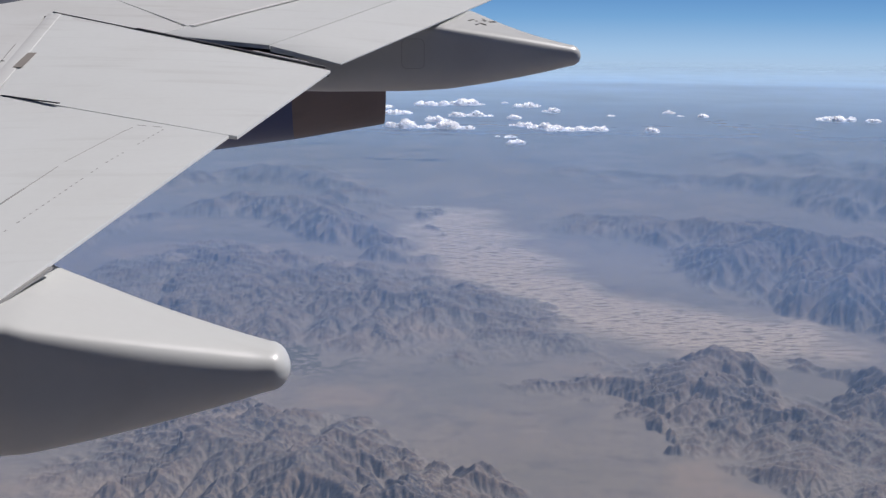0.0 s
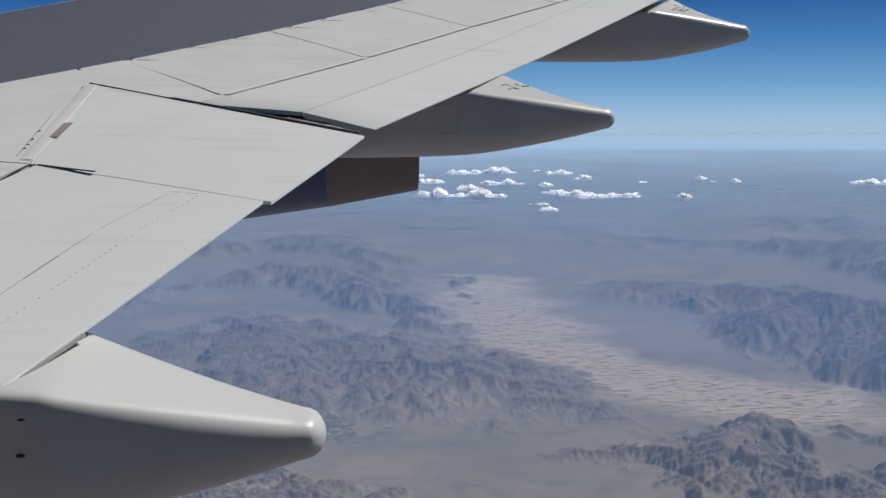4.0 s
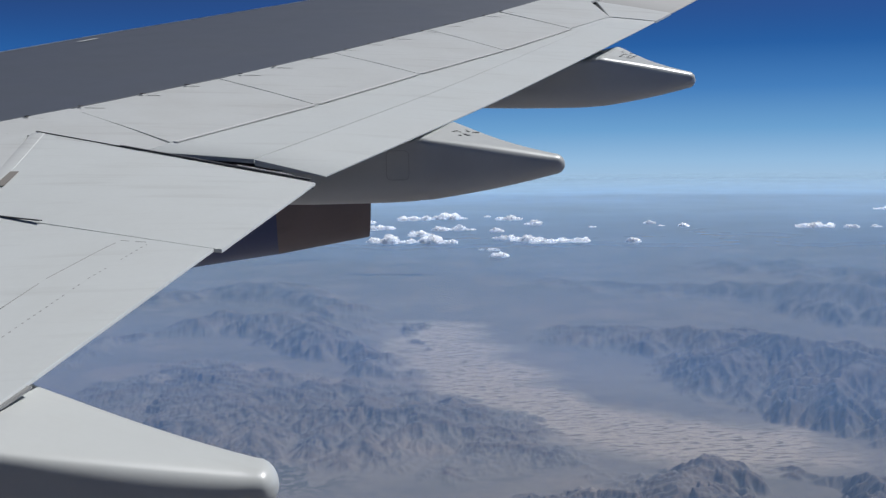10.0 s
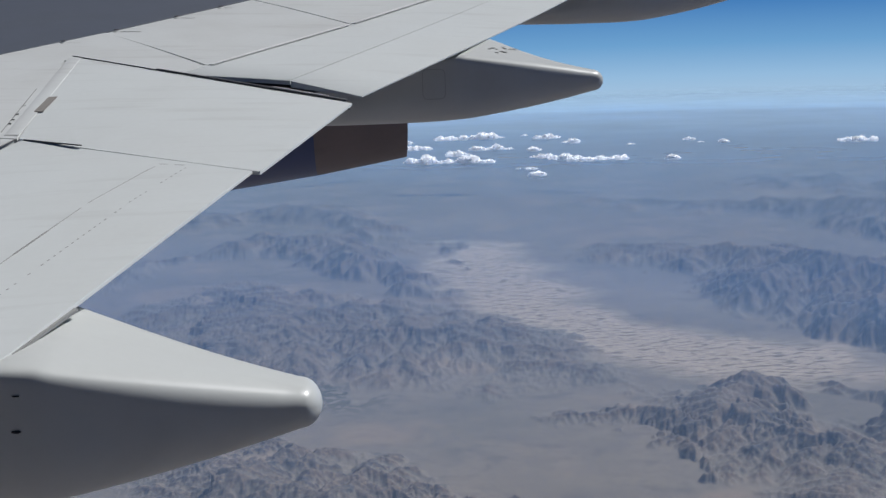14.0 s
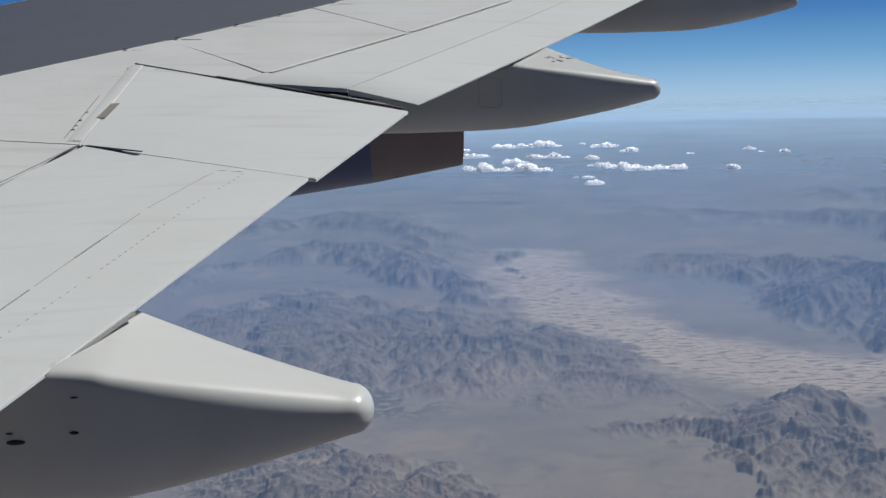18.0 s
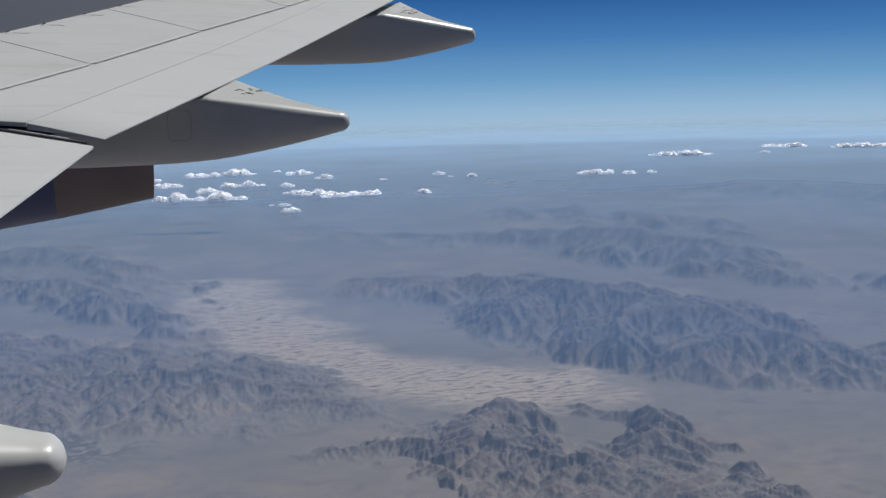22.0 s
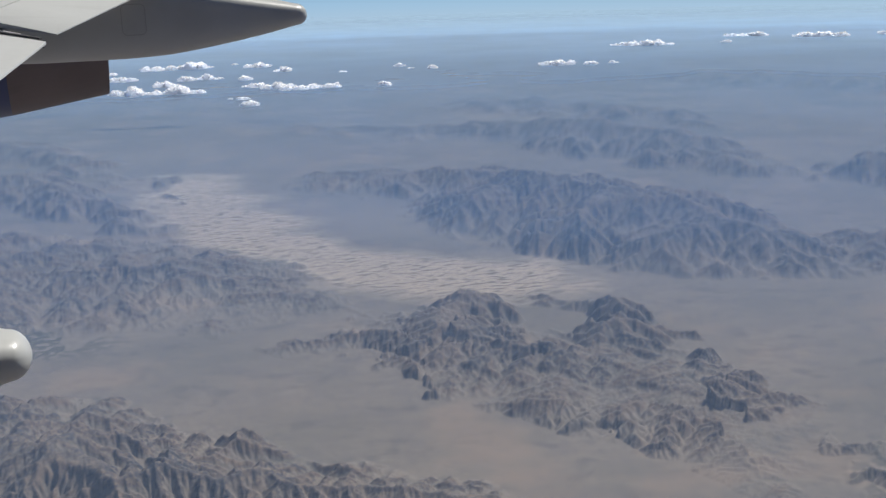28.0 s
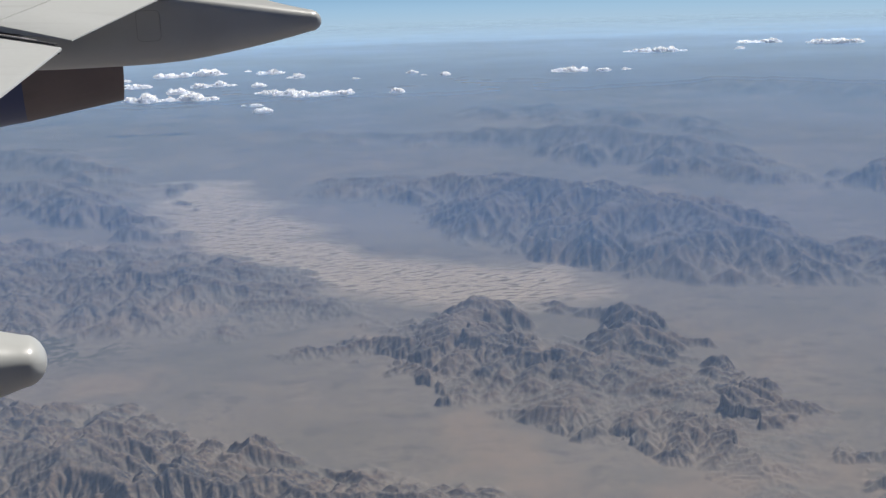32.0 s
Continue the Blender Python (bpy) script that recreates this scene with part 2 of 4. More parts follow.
# white strip behind the grey skin, past the spoilers to the tip
part("fixed_panel", slab(quad_on_wing((14.775, 0.83), (16.85, 1.36), grey_at(17.0), grey_at(15.80)), 6, 5, 0.03), PANEL, wing, "white fixed panel outboard of the spoilers")
part("fixed_panel", slab(lambda a, b: surf(16.87 + 9.6 * a, (1.38 - 0.11 * a) * (1 - b) + (interp(GREY_LINE, 16.87 + 9.6 * a) - 0.012) * b), 16, 3, 0.03), PANEL, wing)
part("fixed_panel", slab(quad_on_wing((15.69, 0.0), (16.39, 0.0), (16.985, 1.322), (15.79, 0.69)), 4, 4, 0.03), PANEL, wing)
part("fixed_panel", slab(quad_on_wing((14.80, 0.83), (15.785, 0.695), (16.95, 1.40), (15.80, 1.12), 0.003), 4, 4, 0.03), PANEL, wing)
part("tip_panel", slab(quad_on_wing((26.42, 0.0), (30.25, 0.02), (29.6, 1.30), (26.08, 1.25)), 6, 4, 0.03), PANEL, wing, "pale panel at the wing tip")
part("fixed_panel", slab(quad_on_wing((26.46, 1.265), (29.55, 1.31), (29.3, 1.34), (26.47, 1.47)), 6, 2, 0.03), PANEL, wing)

# outboard flap
flap_flat = quad_on_wing((8.22, 0.0), (15.67, 0.0), (15.76, 0.66), (8.53, 0.70), -0.006)
def flap(a, b):
    """The flap droops least at its inboard end."""
    return flap_flat(a, b) + Vector((0, 0, 0.040 * max(0.0, 1 - a / 0.36)))
out_flap = part("outboard_flap", slab(flap, 20, 4, 0.05, 0.004, 0.2), WHITE, wing, "white trailing-edge flap")
def flap_front(a, b):
    y = 8.545 + (15.74 - 8.545) * a
    u0 = 0.715 - 0.055 * a
    u1 = float(np.interp(y, [8.5, 9.01, 10.38, 11.81, 13.21, 14.76, 15.8], [1.72, 1.65, 1.40, 1.23, 0.99, 0.82, 0.68]))
    return surf(y + 0.25 * b * (1 - a), u0 * (1 - b) + (u1 + 0.004) * b, -0.006 + 0.040 * (1 - b) * max(0.0, 1 - a / 0.36))
part("flap_upper_panel", slab(flap_front, 20, 4, 0.035), WHITE, wing)
# outboard aileron
out_aileron = part("outboard_aileron", slab(quad_on_wing((16.42, 0.0), (26.38, 0.0), (26.04, 1.20), (17.01, 1.305), -0.004), 16, 4, 0.05, 0.004, 0.25), BEIGE, wing, "beige stained outboard aileron")

# dark plate added below the panels, painted as the shade in their gaps
part("rear_spar_well", slab(lambda a, b: surf(8.9 + 17.8 * a, 0.35 + (interp(GREY_LINE, 8.9 + 17.8 * a) - 0.3) * b, -0.075), 20, 3, 0.02), DARK, wing, "dark plate painting the shade in the panel gaps")
# inboard aileron, drooped a little, and inboard flap
A_FO, A_FI, A_RO, A_RI = (-2.18, 9.27, 0.045), (-2.07, 7.30, -0.455), (-0.02, 8.0, -0.34), (-0.54, 6.42, -0.63)
in_aileron = part("inboard_aileron", slab(quad_flat(A_RI, A_RO, A_FO, A_FI, 0.0), 8, 8, 0.12, 0.004, 0.15), WHITE, wing, "white inboard aileron")
F_FO, F_RO = Vector((-2.05, 7.283, -0.461)), Vector((-0.585, 6.443, -0.625))
F_FI = F_FO + (Vector((-2.37, 6.49, -0.64)) - F_FO) * 4.2
F_RI = F_RO + (Vector((-1.43, 3.73, -1.11)) - F_RO) * 1.5
in_flap = part("inboard_flap", slab(quad_flat(F_RI, F_RO, F_FO, F_FI, 0.0), 8, 8, 0.14, 0.004, 0.12), WHITE, wing, "white inboard flap")

# winglet
W_R, W_F = Vector((13.74, 30.30, 5.44)), Vector((10.21, 28.94, 5.20))
W_T, W_TF, W_M = Vector((16.97, 33.6, 8.31)), Vector((15.04, 32.70, 7.98)), Vector((14.21, 32.08, 7.53))
def winglet_bm():
    bm = bmesh.new()
    out = Vector((0.05, 0.12, -0.03))
    ring = [W_R, W_T, W_TF, W_M, W_F]
    a = [bm.verts.new(p) for p in ring]
    b = [bm.verts.new(p + out) for p in ring]
    bm.faces.new(a)
    bm.faces.new(b[::-1])
    for i in range(5):
        bm.faces.new((a[i], b[i], b[(i + 1) % 5], a[(i + 1) % 5]))
    bmesh.ops.recalc_face_normals(bm, faces=bm.faces)
    bmesh.ops.bevel(bm, geom=list(bm.edges), offset=0.02, segments=1, affect="EDGES")
    return bm
winglet = part("winglet", winglet_bm(), TIP, wing, "pale grey upturned winglet", smooth=False)


# ---- small fittings on the wing ----
part("tip_cap", slab(quad_flat(W_TF + Vector((0, -0.02, -0.05)), W_T + Vector((0, -0.02, -0.05)), W_T + Vector((0.02, 0.14, 0.02)), W_TF + Vector((0.02, 0.14, 0.02))), 3, 2, 0.05), WHITE, winglet, "white cap on the winglet's tip")
def strip_bm(points, width, height, up=(0, 0, 1)):
    """A flat raised strip along a line of points."""
    bm = bmesh.new()
    up = Vector(up)
    pts = [Vector(p) for p in points]
    rows = []
    for i, p in enumerate(pts):
        d = (pts[min(i + 1, len(pts) - 1)] - pts[max(i - 1, 0)]).normalized()
        side = d.cross(up).normalized() * width / 2
        rows.append([bm.verts.new(q) for q in (p - side, p - side + up * height, p + side + up * height, p + side)])
    for a, b in zip(rows[:-1], rows[1:]):
        for k in range(3):
            bm.faces.new((a[k], a[k + 1], b[k + 1], b[k]))
    bm.faces.new(rows[0])
    bm.faces.new(rows[-1][::-1])
    bmesh.ops.recalc_face_normals(bm, faces=bm.faces)
    return bm


def blob_bm(center, radii):
    bm = bmesh.new()
    bmesh.ops.create_icosphere(bm, subdivisions=2, radius=1, matrix=Matrix.Translation(center) @ Matrix.Diagonal((*radii, 1)))
    return bm


def box_bm(center, size, turn=0.0):
    bm = bmesh.new()
    bmesh.ops.create_cube(bm, size=1, matrix=Matrix.Translation(center) @ pose(0, 0, 0, 0, 0, turn) @ Matrix.Diagonal((*size, 1)))
    bmesh.ops.bevel(bm, geom=list(bm.edges), offset=min(size) * 0.25, segments=1, affect="EDGES")
    return bm


# spoiler hinge brackets along the edge of the grey skin
rng = random.Random(4)
y = 9.75
while y < 15.9:
    c = surf(y, interp(GREY_LINE, y) - 0.055, 0.012)
    near = min(range(4), key=lambda i: abs(y - 0.5 * (SP[i][1][0] + SP[i + 1][1][0])))
    bracket = part("hinge_bracket", box_bm(c, (0.026, 0.045, 0.008), 32), BRACKET, spoilers[near])
    drip = [surf(y - 0.01 * k, interp(GREY_LINE, y) - 0.09 - 0.07 * k * rng.uniform(0.5, 1.4), -0.0015) for k in range(3)]
    part("rust_streak", strip_bm(drip, 0.016, 0.001), STREAK, bracket)
    y += 0.34 + 0.2 * rng.random()
# bright lips along the spoilers' rear edges
for i in range(4):
    (a0, _), (b0, _) = SP[i], SP[i + 1]
    pts = [surf(a0[0] + (b0[0] - a0[0]) * q, a0[1] + (b0[1] - a0[1]) * q - 0.004, -0.003) for q in (0.02, 0.25, 0.5, 0.75, 0.98)]
    part("spoiler_lip", strip_bm(pts, 0.075, 0.006), LIP, spoilers[i], "bright white rub strip")
# hinge fairing of the inboard aileron with its stained strip
H0, H1 = Vector((-2.13, 7.36, -0.435)), Vector((-2.13, 9.22, 0.032))
def hinge_bm():
    bm = bmesh.new()
    rows = []
    for i in range(13):
        c = H0.lerp(H1, i / 12)
        rows.append([bm.verts.new(c + Vector((0.05 * math.cos(radians(a)), 0, 0.005 * math.sin(radians(a))))) for a in range(-10, 200, 30)])
    for a, b in zip(rows[:-1], rows[1:]):
        for k in range(6):
            bm.faces.new((a[k], a[k + 1], b[k + 1], b[k]))
    bmesh.ops.recalc_face_normals(bm, faces=bm.faces)
    return bm
part("hinge_fairing", hinge_bm(), PANEL, in_aileron, "white rounded hinge cover")
ail_top = quad_flat(A_RI, A_RO, A_FO, A_FI)


def on_wing(x, y, lift=0.0):
    return surf(y, x_te(y) - x, lift)


part("seal_line", strip_bm([on_wing(-2.205, 7.42), on_wing(-2.212, 7.9), on_wing(-2.218, 8.38)], 0.006, 0.002), SEAM, wing)
for x, y, w in ((-2.20, 7.60, 0.045), (-2.20, 7.68, 0.03), (-2.203, 7.80, 0.05), (-2.206, 7.98, 0.03)):
    part("sealant_blob", box_bm(on_wing(x, y), (0.022, w, 0.004), 10), RUBBER, wing)
part("seal_line", strip_bm([(-2.36, 6.42, -0.628), (-2.22, 6.87, -0.541), (-2.09, 7.30, -0.455)], 0.010, 0.003), SEAM, wing)
part("seal_line", strip_bm([(-2.03, 7.285, -0.462), (-1.84, 7.17, -0.478), (-1.64, 7.04, -0.492)], 0.022, 0.006), RUBBER, wing)
# slot shade between the inboard aileron and the outboard flap, painted as dark pieces
a0, a1 = Vector(A_FO).lerp(Vector(A_RO), 0.30), Vector(A_FO).lerp(Vector(A_RO), 0.97)
part("slot_well", slab(quad_flat(a1 + Vector((0, 0.0, -0.03)), a0 + Vector((0, 0.0, -0.03)), a0 + Vector((0.05, 0.16, -0.03)), a1 + Vector((0.05, 0.22, -0.05)), 0.0), 4, 2, 0.02), DARK, wing, "dark plate painting the slot's shade beside the aileron")
part("slot_seal", strip_bm([Vector(A_FO).lerp(Vector(A_RO), q) + Vector((0.012, 0.028, 0.004)) for q in (0.33, 0.5, 0.66, 0.83, 0.98)], 0.034, 0.012), DARK, wing)
part("slot_seal", strip_bm([Vector(A_FO).lerp(Vector(A_RO), q) + Vector((0.006, 0.016, 0.004)) for q in (0.01, 0.12, 0.24, 0.34)], 0.014, 0.006), DARK, wing)
part("actuator_rod", strip_bm([a0.lerp(a1, 0.62) + Vector((0.06, 0.10, 0.0)), a0.lerp(a1, 0.9) + Vector((0.05, 0.09, 0.0))], 0.02, 0.012), LIP, wing)
# seams and rivets on the inboard flap
def laid(point, p, lift=0.0):
    """The place on the plate point(a, b) above or below p."""
    a = c = 0.5
    for _ in range(12):
        o = point(a, c)
        du, dv = (point(a + 1e-3, c) - o) * 1e3, (point(a, c + 1e-3) - o) * 1e3
        det = du.x * dv.y - du.y * dv.x
        ex, ey = p[0] - o.x, p[1] - o.y
        a, c = a + (ex * dv.y - ey * dv.x) / det, c + (du.x * ey - du.y * ex) / det
    return point(a, c) + Vector((0, 0, lift))


part("wear_strip", strip_bm([laid(ail_top, (-2.075 + 0.01 * k, 7.83 + 0.165 * k), 0.007) for k in range(3)], 0.06, 0.003), STRIP, in_aileron, "brown stained wear strip")
flap_top = quad_flat(F_RI, F_RO, F_FO, F_FI)
def dashes(points, width, pitch, fill, mat, name):
    pts = [laid(flap_top, p) for p in points]
    r = random.Random(len(points) + int(pitch * 1000))
    for p, q in zip(pts[:-1], pts[1:]):
        n = max(1, int((q - p).length / pitch))
        for i in range(n):
            if r.random() < 0.85:
                part(name, strip_bm([p.lerp(q, i / n), p.lerp(q, (i + fill * r.uniform(0.7, 1.2)) / n)], width, 0.0015), mat, in_flap)
S1 = [(-1.80, 4.36, -1.003), (-1.733, 4.618, -0.953), (-1.571, 5.28, -0.826), (-1.384, 5.995, -0.689), (-1.2, 6.464, -0.597), (-1.118, 6.646, -0.562)]
S2 = [(-1.72, 4.05, -1.057), (-1.635, 4.331, -1.003), (-1.465, 4.892, -0.895), (-1.173, 5.961, -0.69), (-0.948, 6.593, -0.568)]
dashes(S1, 0.006, 0.34, 1.0, FAINT, "flap_seam")
dashes(S2, 0.007, 0.055, 0.30, FAINT, "rivet_row")
dashes(S1[1:4], 0.010, 0.5, 0.5, SEAM, "flap_seam")
dashes([S1[-1], S2[-1]], 0.006, 0.08, 0.6, FAINT, "flap_seam")
# static wicks on the trailing edge and the winglet
def wick(p, d, holder):
    part("static_wick", strip_bm([Vector(p), Vector(p) + Vector(d)], 0.022, 0.018), RUBBER, holder)
for y in (19.6, 20.8, 21.9, 22.95, 24.1, 26.9, 27.7, 28.5, 29.2, 29.8):
    wick(surf(y, 0.0, -0.02), (0.12, 0.01, -0.015), out_aileron if y < 26.4 else wing)
for q in (0.02, 0.42, 0.76, 0.97):
    wick(W_R.lerp(W_T, q), (0.13, 0.02, -0.01), winglet)
part("pale_mark", strip_bm([surf(13.75, 6.15, 0.003), surf(13.95, 6.12, 0.003)], 0.10, 0.002), LIP, wing)

# ---- flap track fairings ----
FG = "flap track fairings"


def fairing_bm(stations, skew, n=88):
    """Lofted canoe: stations of x, y, half width, top z, bottom z, squareness of the top from 0 to 1, cross slope."""
    bm = bmesh.new()
    rings = []
    for x, y, w, zt, zb, sq, tilt in stations:
        ring = []
        zs = zt - (zt - zb) * 0.42
        low = 0.55 + 0.42 * (1 - sq)
        for k in range(n):
            a = 2 * math.pi * (k + 0.5) / n
            c, d = math.cos(a), math.sin(a)
            if d > 0:
                px, pz = math.copysign(abs(c) ** (0.16 + 0.84 * (1 - sq)), c) * w, (zt - zs) * d ** (0.16 + 0.84 * (1 - sq))
            else:
                px, pz = math.copysign(abs(c) ** low, c) * w, -(zs - zb) * abs(d) ** 0.85
            ring.append(bm.verts.new((x + skew * sq * px, y + px, zs + pz + tilt * px)))
        rings.append(ring)
    for i in range(len(rings) - 1):
        for k in range(n):
            bm.faces.new((rings[i][k], rings[i][(k + 1) % n], rings[i + 1][(k + 1) % n], rings[i + 1][k]))
    bm.faces.new(rings[0])
    bm.faces.new(rings[-1])
    bmesh.ops.recalc_face_normals(bm, faces=bm.faces)
    return bm


def fairing(xt, y, zt, xe, ze, drop, tip_r, width, tilt, shift=0.0, crown=1.0):
    """A fairing whose blunt tip is at xt, zt; it comes out under the trailing edge at xe, ze and hangs drop below it there."""
    length = xt - xe
    shell, cover = [], []   # behind and ahead of the trailing edge

    def belly(q):
        low = ze - drop - 0.015
        return low + (zt - 0.82 * tip_r - low) * (max(0.0, q + 0.45) / 1.36) ** 2 + 0.10 * max(0.0, -1.2 - q) ** 2
    for q in [0.91 * i / 18 for i in range(19)]:
        top = ze + (zt + crown * tip_r - ze) * q ** 0.93
        bot = belly(q)
        w = width + (tip_r * 1.08 - width) * q ** 1.05
        shell.append((xe + length * q, y + shift * (1 - q), w, top, bot, 1 - 0.97 * q ** 1.5, tilt * (1 - q) + 0.05 * q))
    for q in (-2.4, -1.9, -1.4, -0.9, -0.5, -0.3, -0.15, 0.0):
        f = min(1.0, (q + 2.6) / 1.7)
        hold = 0.2 if shift else 0.0
        lean = tilt if shift else tilt + (0.22 - tilt) * min(1.0, -q / 1.2)
        cover.append((xe + length * q, y + shift, width * (0.35 + 0.65 * f), ze - 0.19 * max(0.0, abs(q) - hold) + 0.06 * min(abs(q), hold), belly(q), 1.0, lean))
    x0, y0, w, top, bot, sq, lean = shell[-1]
    c = (top + bot) / 2 - 0.004
    for v in (0.3, 0.55, 0.75, 0.9, 0.97, 0.998):
        k = math.sqrt(1 - v * v)
        shell.append((x0 + (xt - x0) * v, y0, w * k, c + (top - c) * k, c + (bot - c) * k, sq * k, lean))
    ob = thing("flap_track_fairing", "glossy white blunt-ended flap track fairing under the wing", "wing fairing", FG)
    shell_ob = part("canoe_body", fairing_bm(cover[:-1] + shell, 0.0 if shift else SWEEP), FAIRING, ob)
    stain = random.Random(int(y * 10))
    for _ in range(14 if y > 5 else 0):
        q = stain.uniform(0.10, 0.26)
        off = stain.uniform(-0.35, 0.75) * width * (1 - q)
        z = ze + (zt + crown * tip_r - ze) * q ** 0.93 + tilt * (1 - q) * off + 0.001
        long = stain.uniform(0.012, 0.05)
        part("grime_fleck", blob_bm(Vector((xe + length * q + SWEEP * off * 0.9, y + off, z)), (long, stain.uniform(0.006, 0.016), 0.004)), SMUDGE, shell_ob)
    return ob


fairing_in = fairing(-0.19, 4.47, -1.375, -1.18, -1.020, 0.585, 0.10, 0.385, 0.10, -0.06, 0.8)
for x, z, w, h in ((-1.46, -1.308, 0.10, 0.028), (-1.25, -1.28, 0.05, 0.018), (-1.48, -1.274, 0.04, 0.012), (-1.24, -1.15, 0.04, 0.008)):
    part("oil_stain", blob_bm(Vector((x, 4.022, z)), (w * 0.36, 0.006, h * 0.36)), RUBBER, fairing_in.children[0])
part("seal_strip", strip_bm([(-1.345, 4.03, -1.075), (-1.25, 4.30, -1.028), (-1.15, 4.60, -0.978)], 0.02, 0.012), SEAM, fairing_in.children[0], "grey seal along the flap edge")
fairing_mid = fairing(2.116, 9.80, -0.314, 1.03, 0.018, 0.57, 0.088, 0.29, 0.25)
fairing_out = fairing(4.64, 13.9, 0.56, 3.57, 0.93, 0.63, 0.10, 0.37, 0.26)

def door_bm(x0, x1, z0, z1, y, r=0.04, w=0.008):
    """The rounded outline of a small access door, as a thin raised frame."""
    bm = bmesh.new()
    ring = []
    for cx, cz, a0 in ((x1 - r, z1 - r, 0), (x0 + r, z1 - r, 90), (x0 + r, z0 + r, 180), (x1 - r, z0 + r, 270)):
        for k in range(5):
            a = radians(a0 + 90 * k / 4)
            c, d = math.cos(a), math.sin(a)
            ring.append([bm.verts.new((cx + (r + o) * c, y - e, cz + (r + o) * d)) for o, e in ((-w, 0), (-w, 0.004), (w, 0.004), (w, 0))])
    for i in range(len(ring)):
        a, b = ring[i], ring[(i + 1) % len(ring)]
        for k in range(3):
            bm.faces.new((a[k], a[k + 1], b[k + 1], b[k]))
    bmesh.ops.recalc_face_normals(bm, faces=bm.faces)
    return bm


part("access_door", door_bm(0.56, 0.745, -0.395, -0.155, 9.499, 0.04, 0.0025), DOOR, fairing_mid.children[0])

# ---- engine nacelle ----
def revolve(profile, cy, cz, n=40):
    bm = bmesh.new()
    rings = [[bm.verts.new((x * NEAR, cy + r * NEAR * math.cos(2 * math.pi * k / n), cz(x * NEAR) + r * NEAR * math.sin(2 * math.pi * k / n))) for k in range(n)] for x, r in profile]
    for i in range(len(rings) - 1):
        for k in range(n):
            bm.faces.new((rings[i][k], rings[i + 1][k], rings[i + 1][(k + 1) % n], rings[i][(k + 1) % n]))
    bmesh.ops.recalc_face_normals(bm, faces=bm.faces)
    return bm
nacelle = thing("engine_nacelle", "navy engine nacelle with a heat-browned exhaust nozzle, hung under the wing", "jet engine")
NEAR = 0.9
axis = lambda x: -0.42 * NEAR - 0.02 * x
part("cowl", revolve([(-3.6, 0.6), (-3.5, 0.8), (-3.2, 0.95), (-2.4, 1.10), (-1.62, 1.20), (-0.47, 1.03), (-0.47, 0.95)], 12.6, axis), NAVY, nacelle, "navy painted cowl")
part("nozzle", revolve([(-0.475, 1.031), (0.6, 0.83), (0.6, 0.80), (-0.4, 0.75)], 12.6, axis), BROWN, nacelle, "brown heat-stained exhaust nozzle")
part("plug", revolve([(-0.45, 0.5), (0.2, 0.35), (0.7, 0.1), (0.75, 0.01)], 12.6, axis), BROWN, nacelle)
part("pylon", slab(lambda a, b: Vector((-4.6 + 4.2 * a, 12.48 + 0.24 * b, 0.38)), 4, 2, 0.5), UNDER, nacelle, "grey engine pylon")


# ---- unseen fuselage side beside the window, behind the eye, added to block light ----
def hull_point(a, b):
    ang = radians(-75 + 150 * b)
    return Vector((-16 + 40 * a, -4.15 + 3.25 * math.cos(ang), -0.5 + 3.6 * math.sin(ang)))


def hull_bm():
    bm = bmesh.new()
    rows = [[bm.verts.new(hull_point(i / 20, k / 24)) for k in range(25)] for i in range(21)]
    ins = [[bm.verts.new(hull_point(i / 20, k / 24) - Vector((0, 0.06, 0))) for k in range(25)] for i in range(21)]
    for i in range(20):
        for k in range(24):
            bm.faces.new((rows[i][k], rows[i + 1][k], rows[i + 1][k + 1], rows[i][k + 1]))
            bm.faces.new((ins[i][k], ins[i][k + 1], ins[i + 1][k + 1], ins[i + 1][k]))
    return bm


hull = tagged(part("aircraft_fuselage", hull_bm(), HULL), "unseen dark fuselage side, added to block bounce light on the fairings", "aircraft", kind="structure")

# ---- ground ----
GROUND = -200.0


def lattice(ix, iy, seed):
    h = (ix.astype(np.int64) * 374761393 + iy.astype(np.int64) * 668265263 + seed * 974634331) & 0x7fffffff
    h = ((h ^ (h >> 13)) * 1274126177) & 0x7fffffff
    return ((h ^ (h >> 16)) & 0xffff) / 65535.0


def vnoise(x, y, seed):
    ix, iy = np.floor(x), np.floor(y)
    fx, fy = x - ix, y - iy
    fx, fy = fx * fx * fx * (fx * (fx * 6 - 15) + 10), fy * fy * fy * (fy * (fy * 6 - 15) + 10)
    a, b = lattice(ix, iy, seed), lattice(ix + 1, iy, seed)
    c, d = lattice(ix, iy + 1, seed), lattice(ix + 1, iy + 1, seed)
    return (a * (1 - fx) + b * fx) * (1 - fy) + (c * (1 - fx) + d * fx) * fy


def fbm(x, y, octaves, seed, ridged=False):
    out, amp, tot = 0.0, 1.0, 0.0
    for o in range(octaves):
        n = vnoise(x * 2 ** o + 17.3 * o, y * 2 ** o - 9.1 * o, seed + o)
        if ridged:
            n = 1 - np.abs(2 * n - 1)
            n = n * n
        out, tot = out + amp * n, tot + amp
        amp *= 0.52
    return out / tot


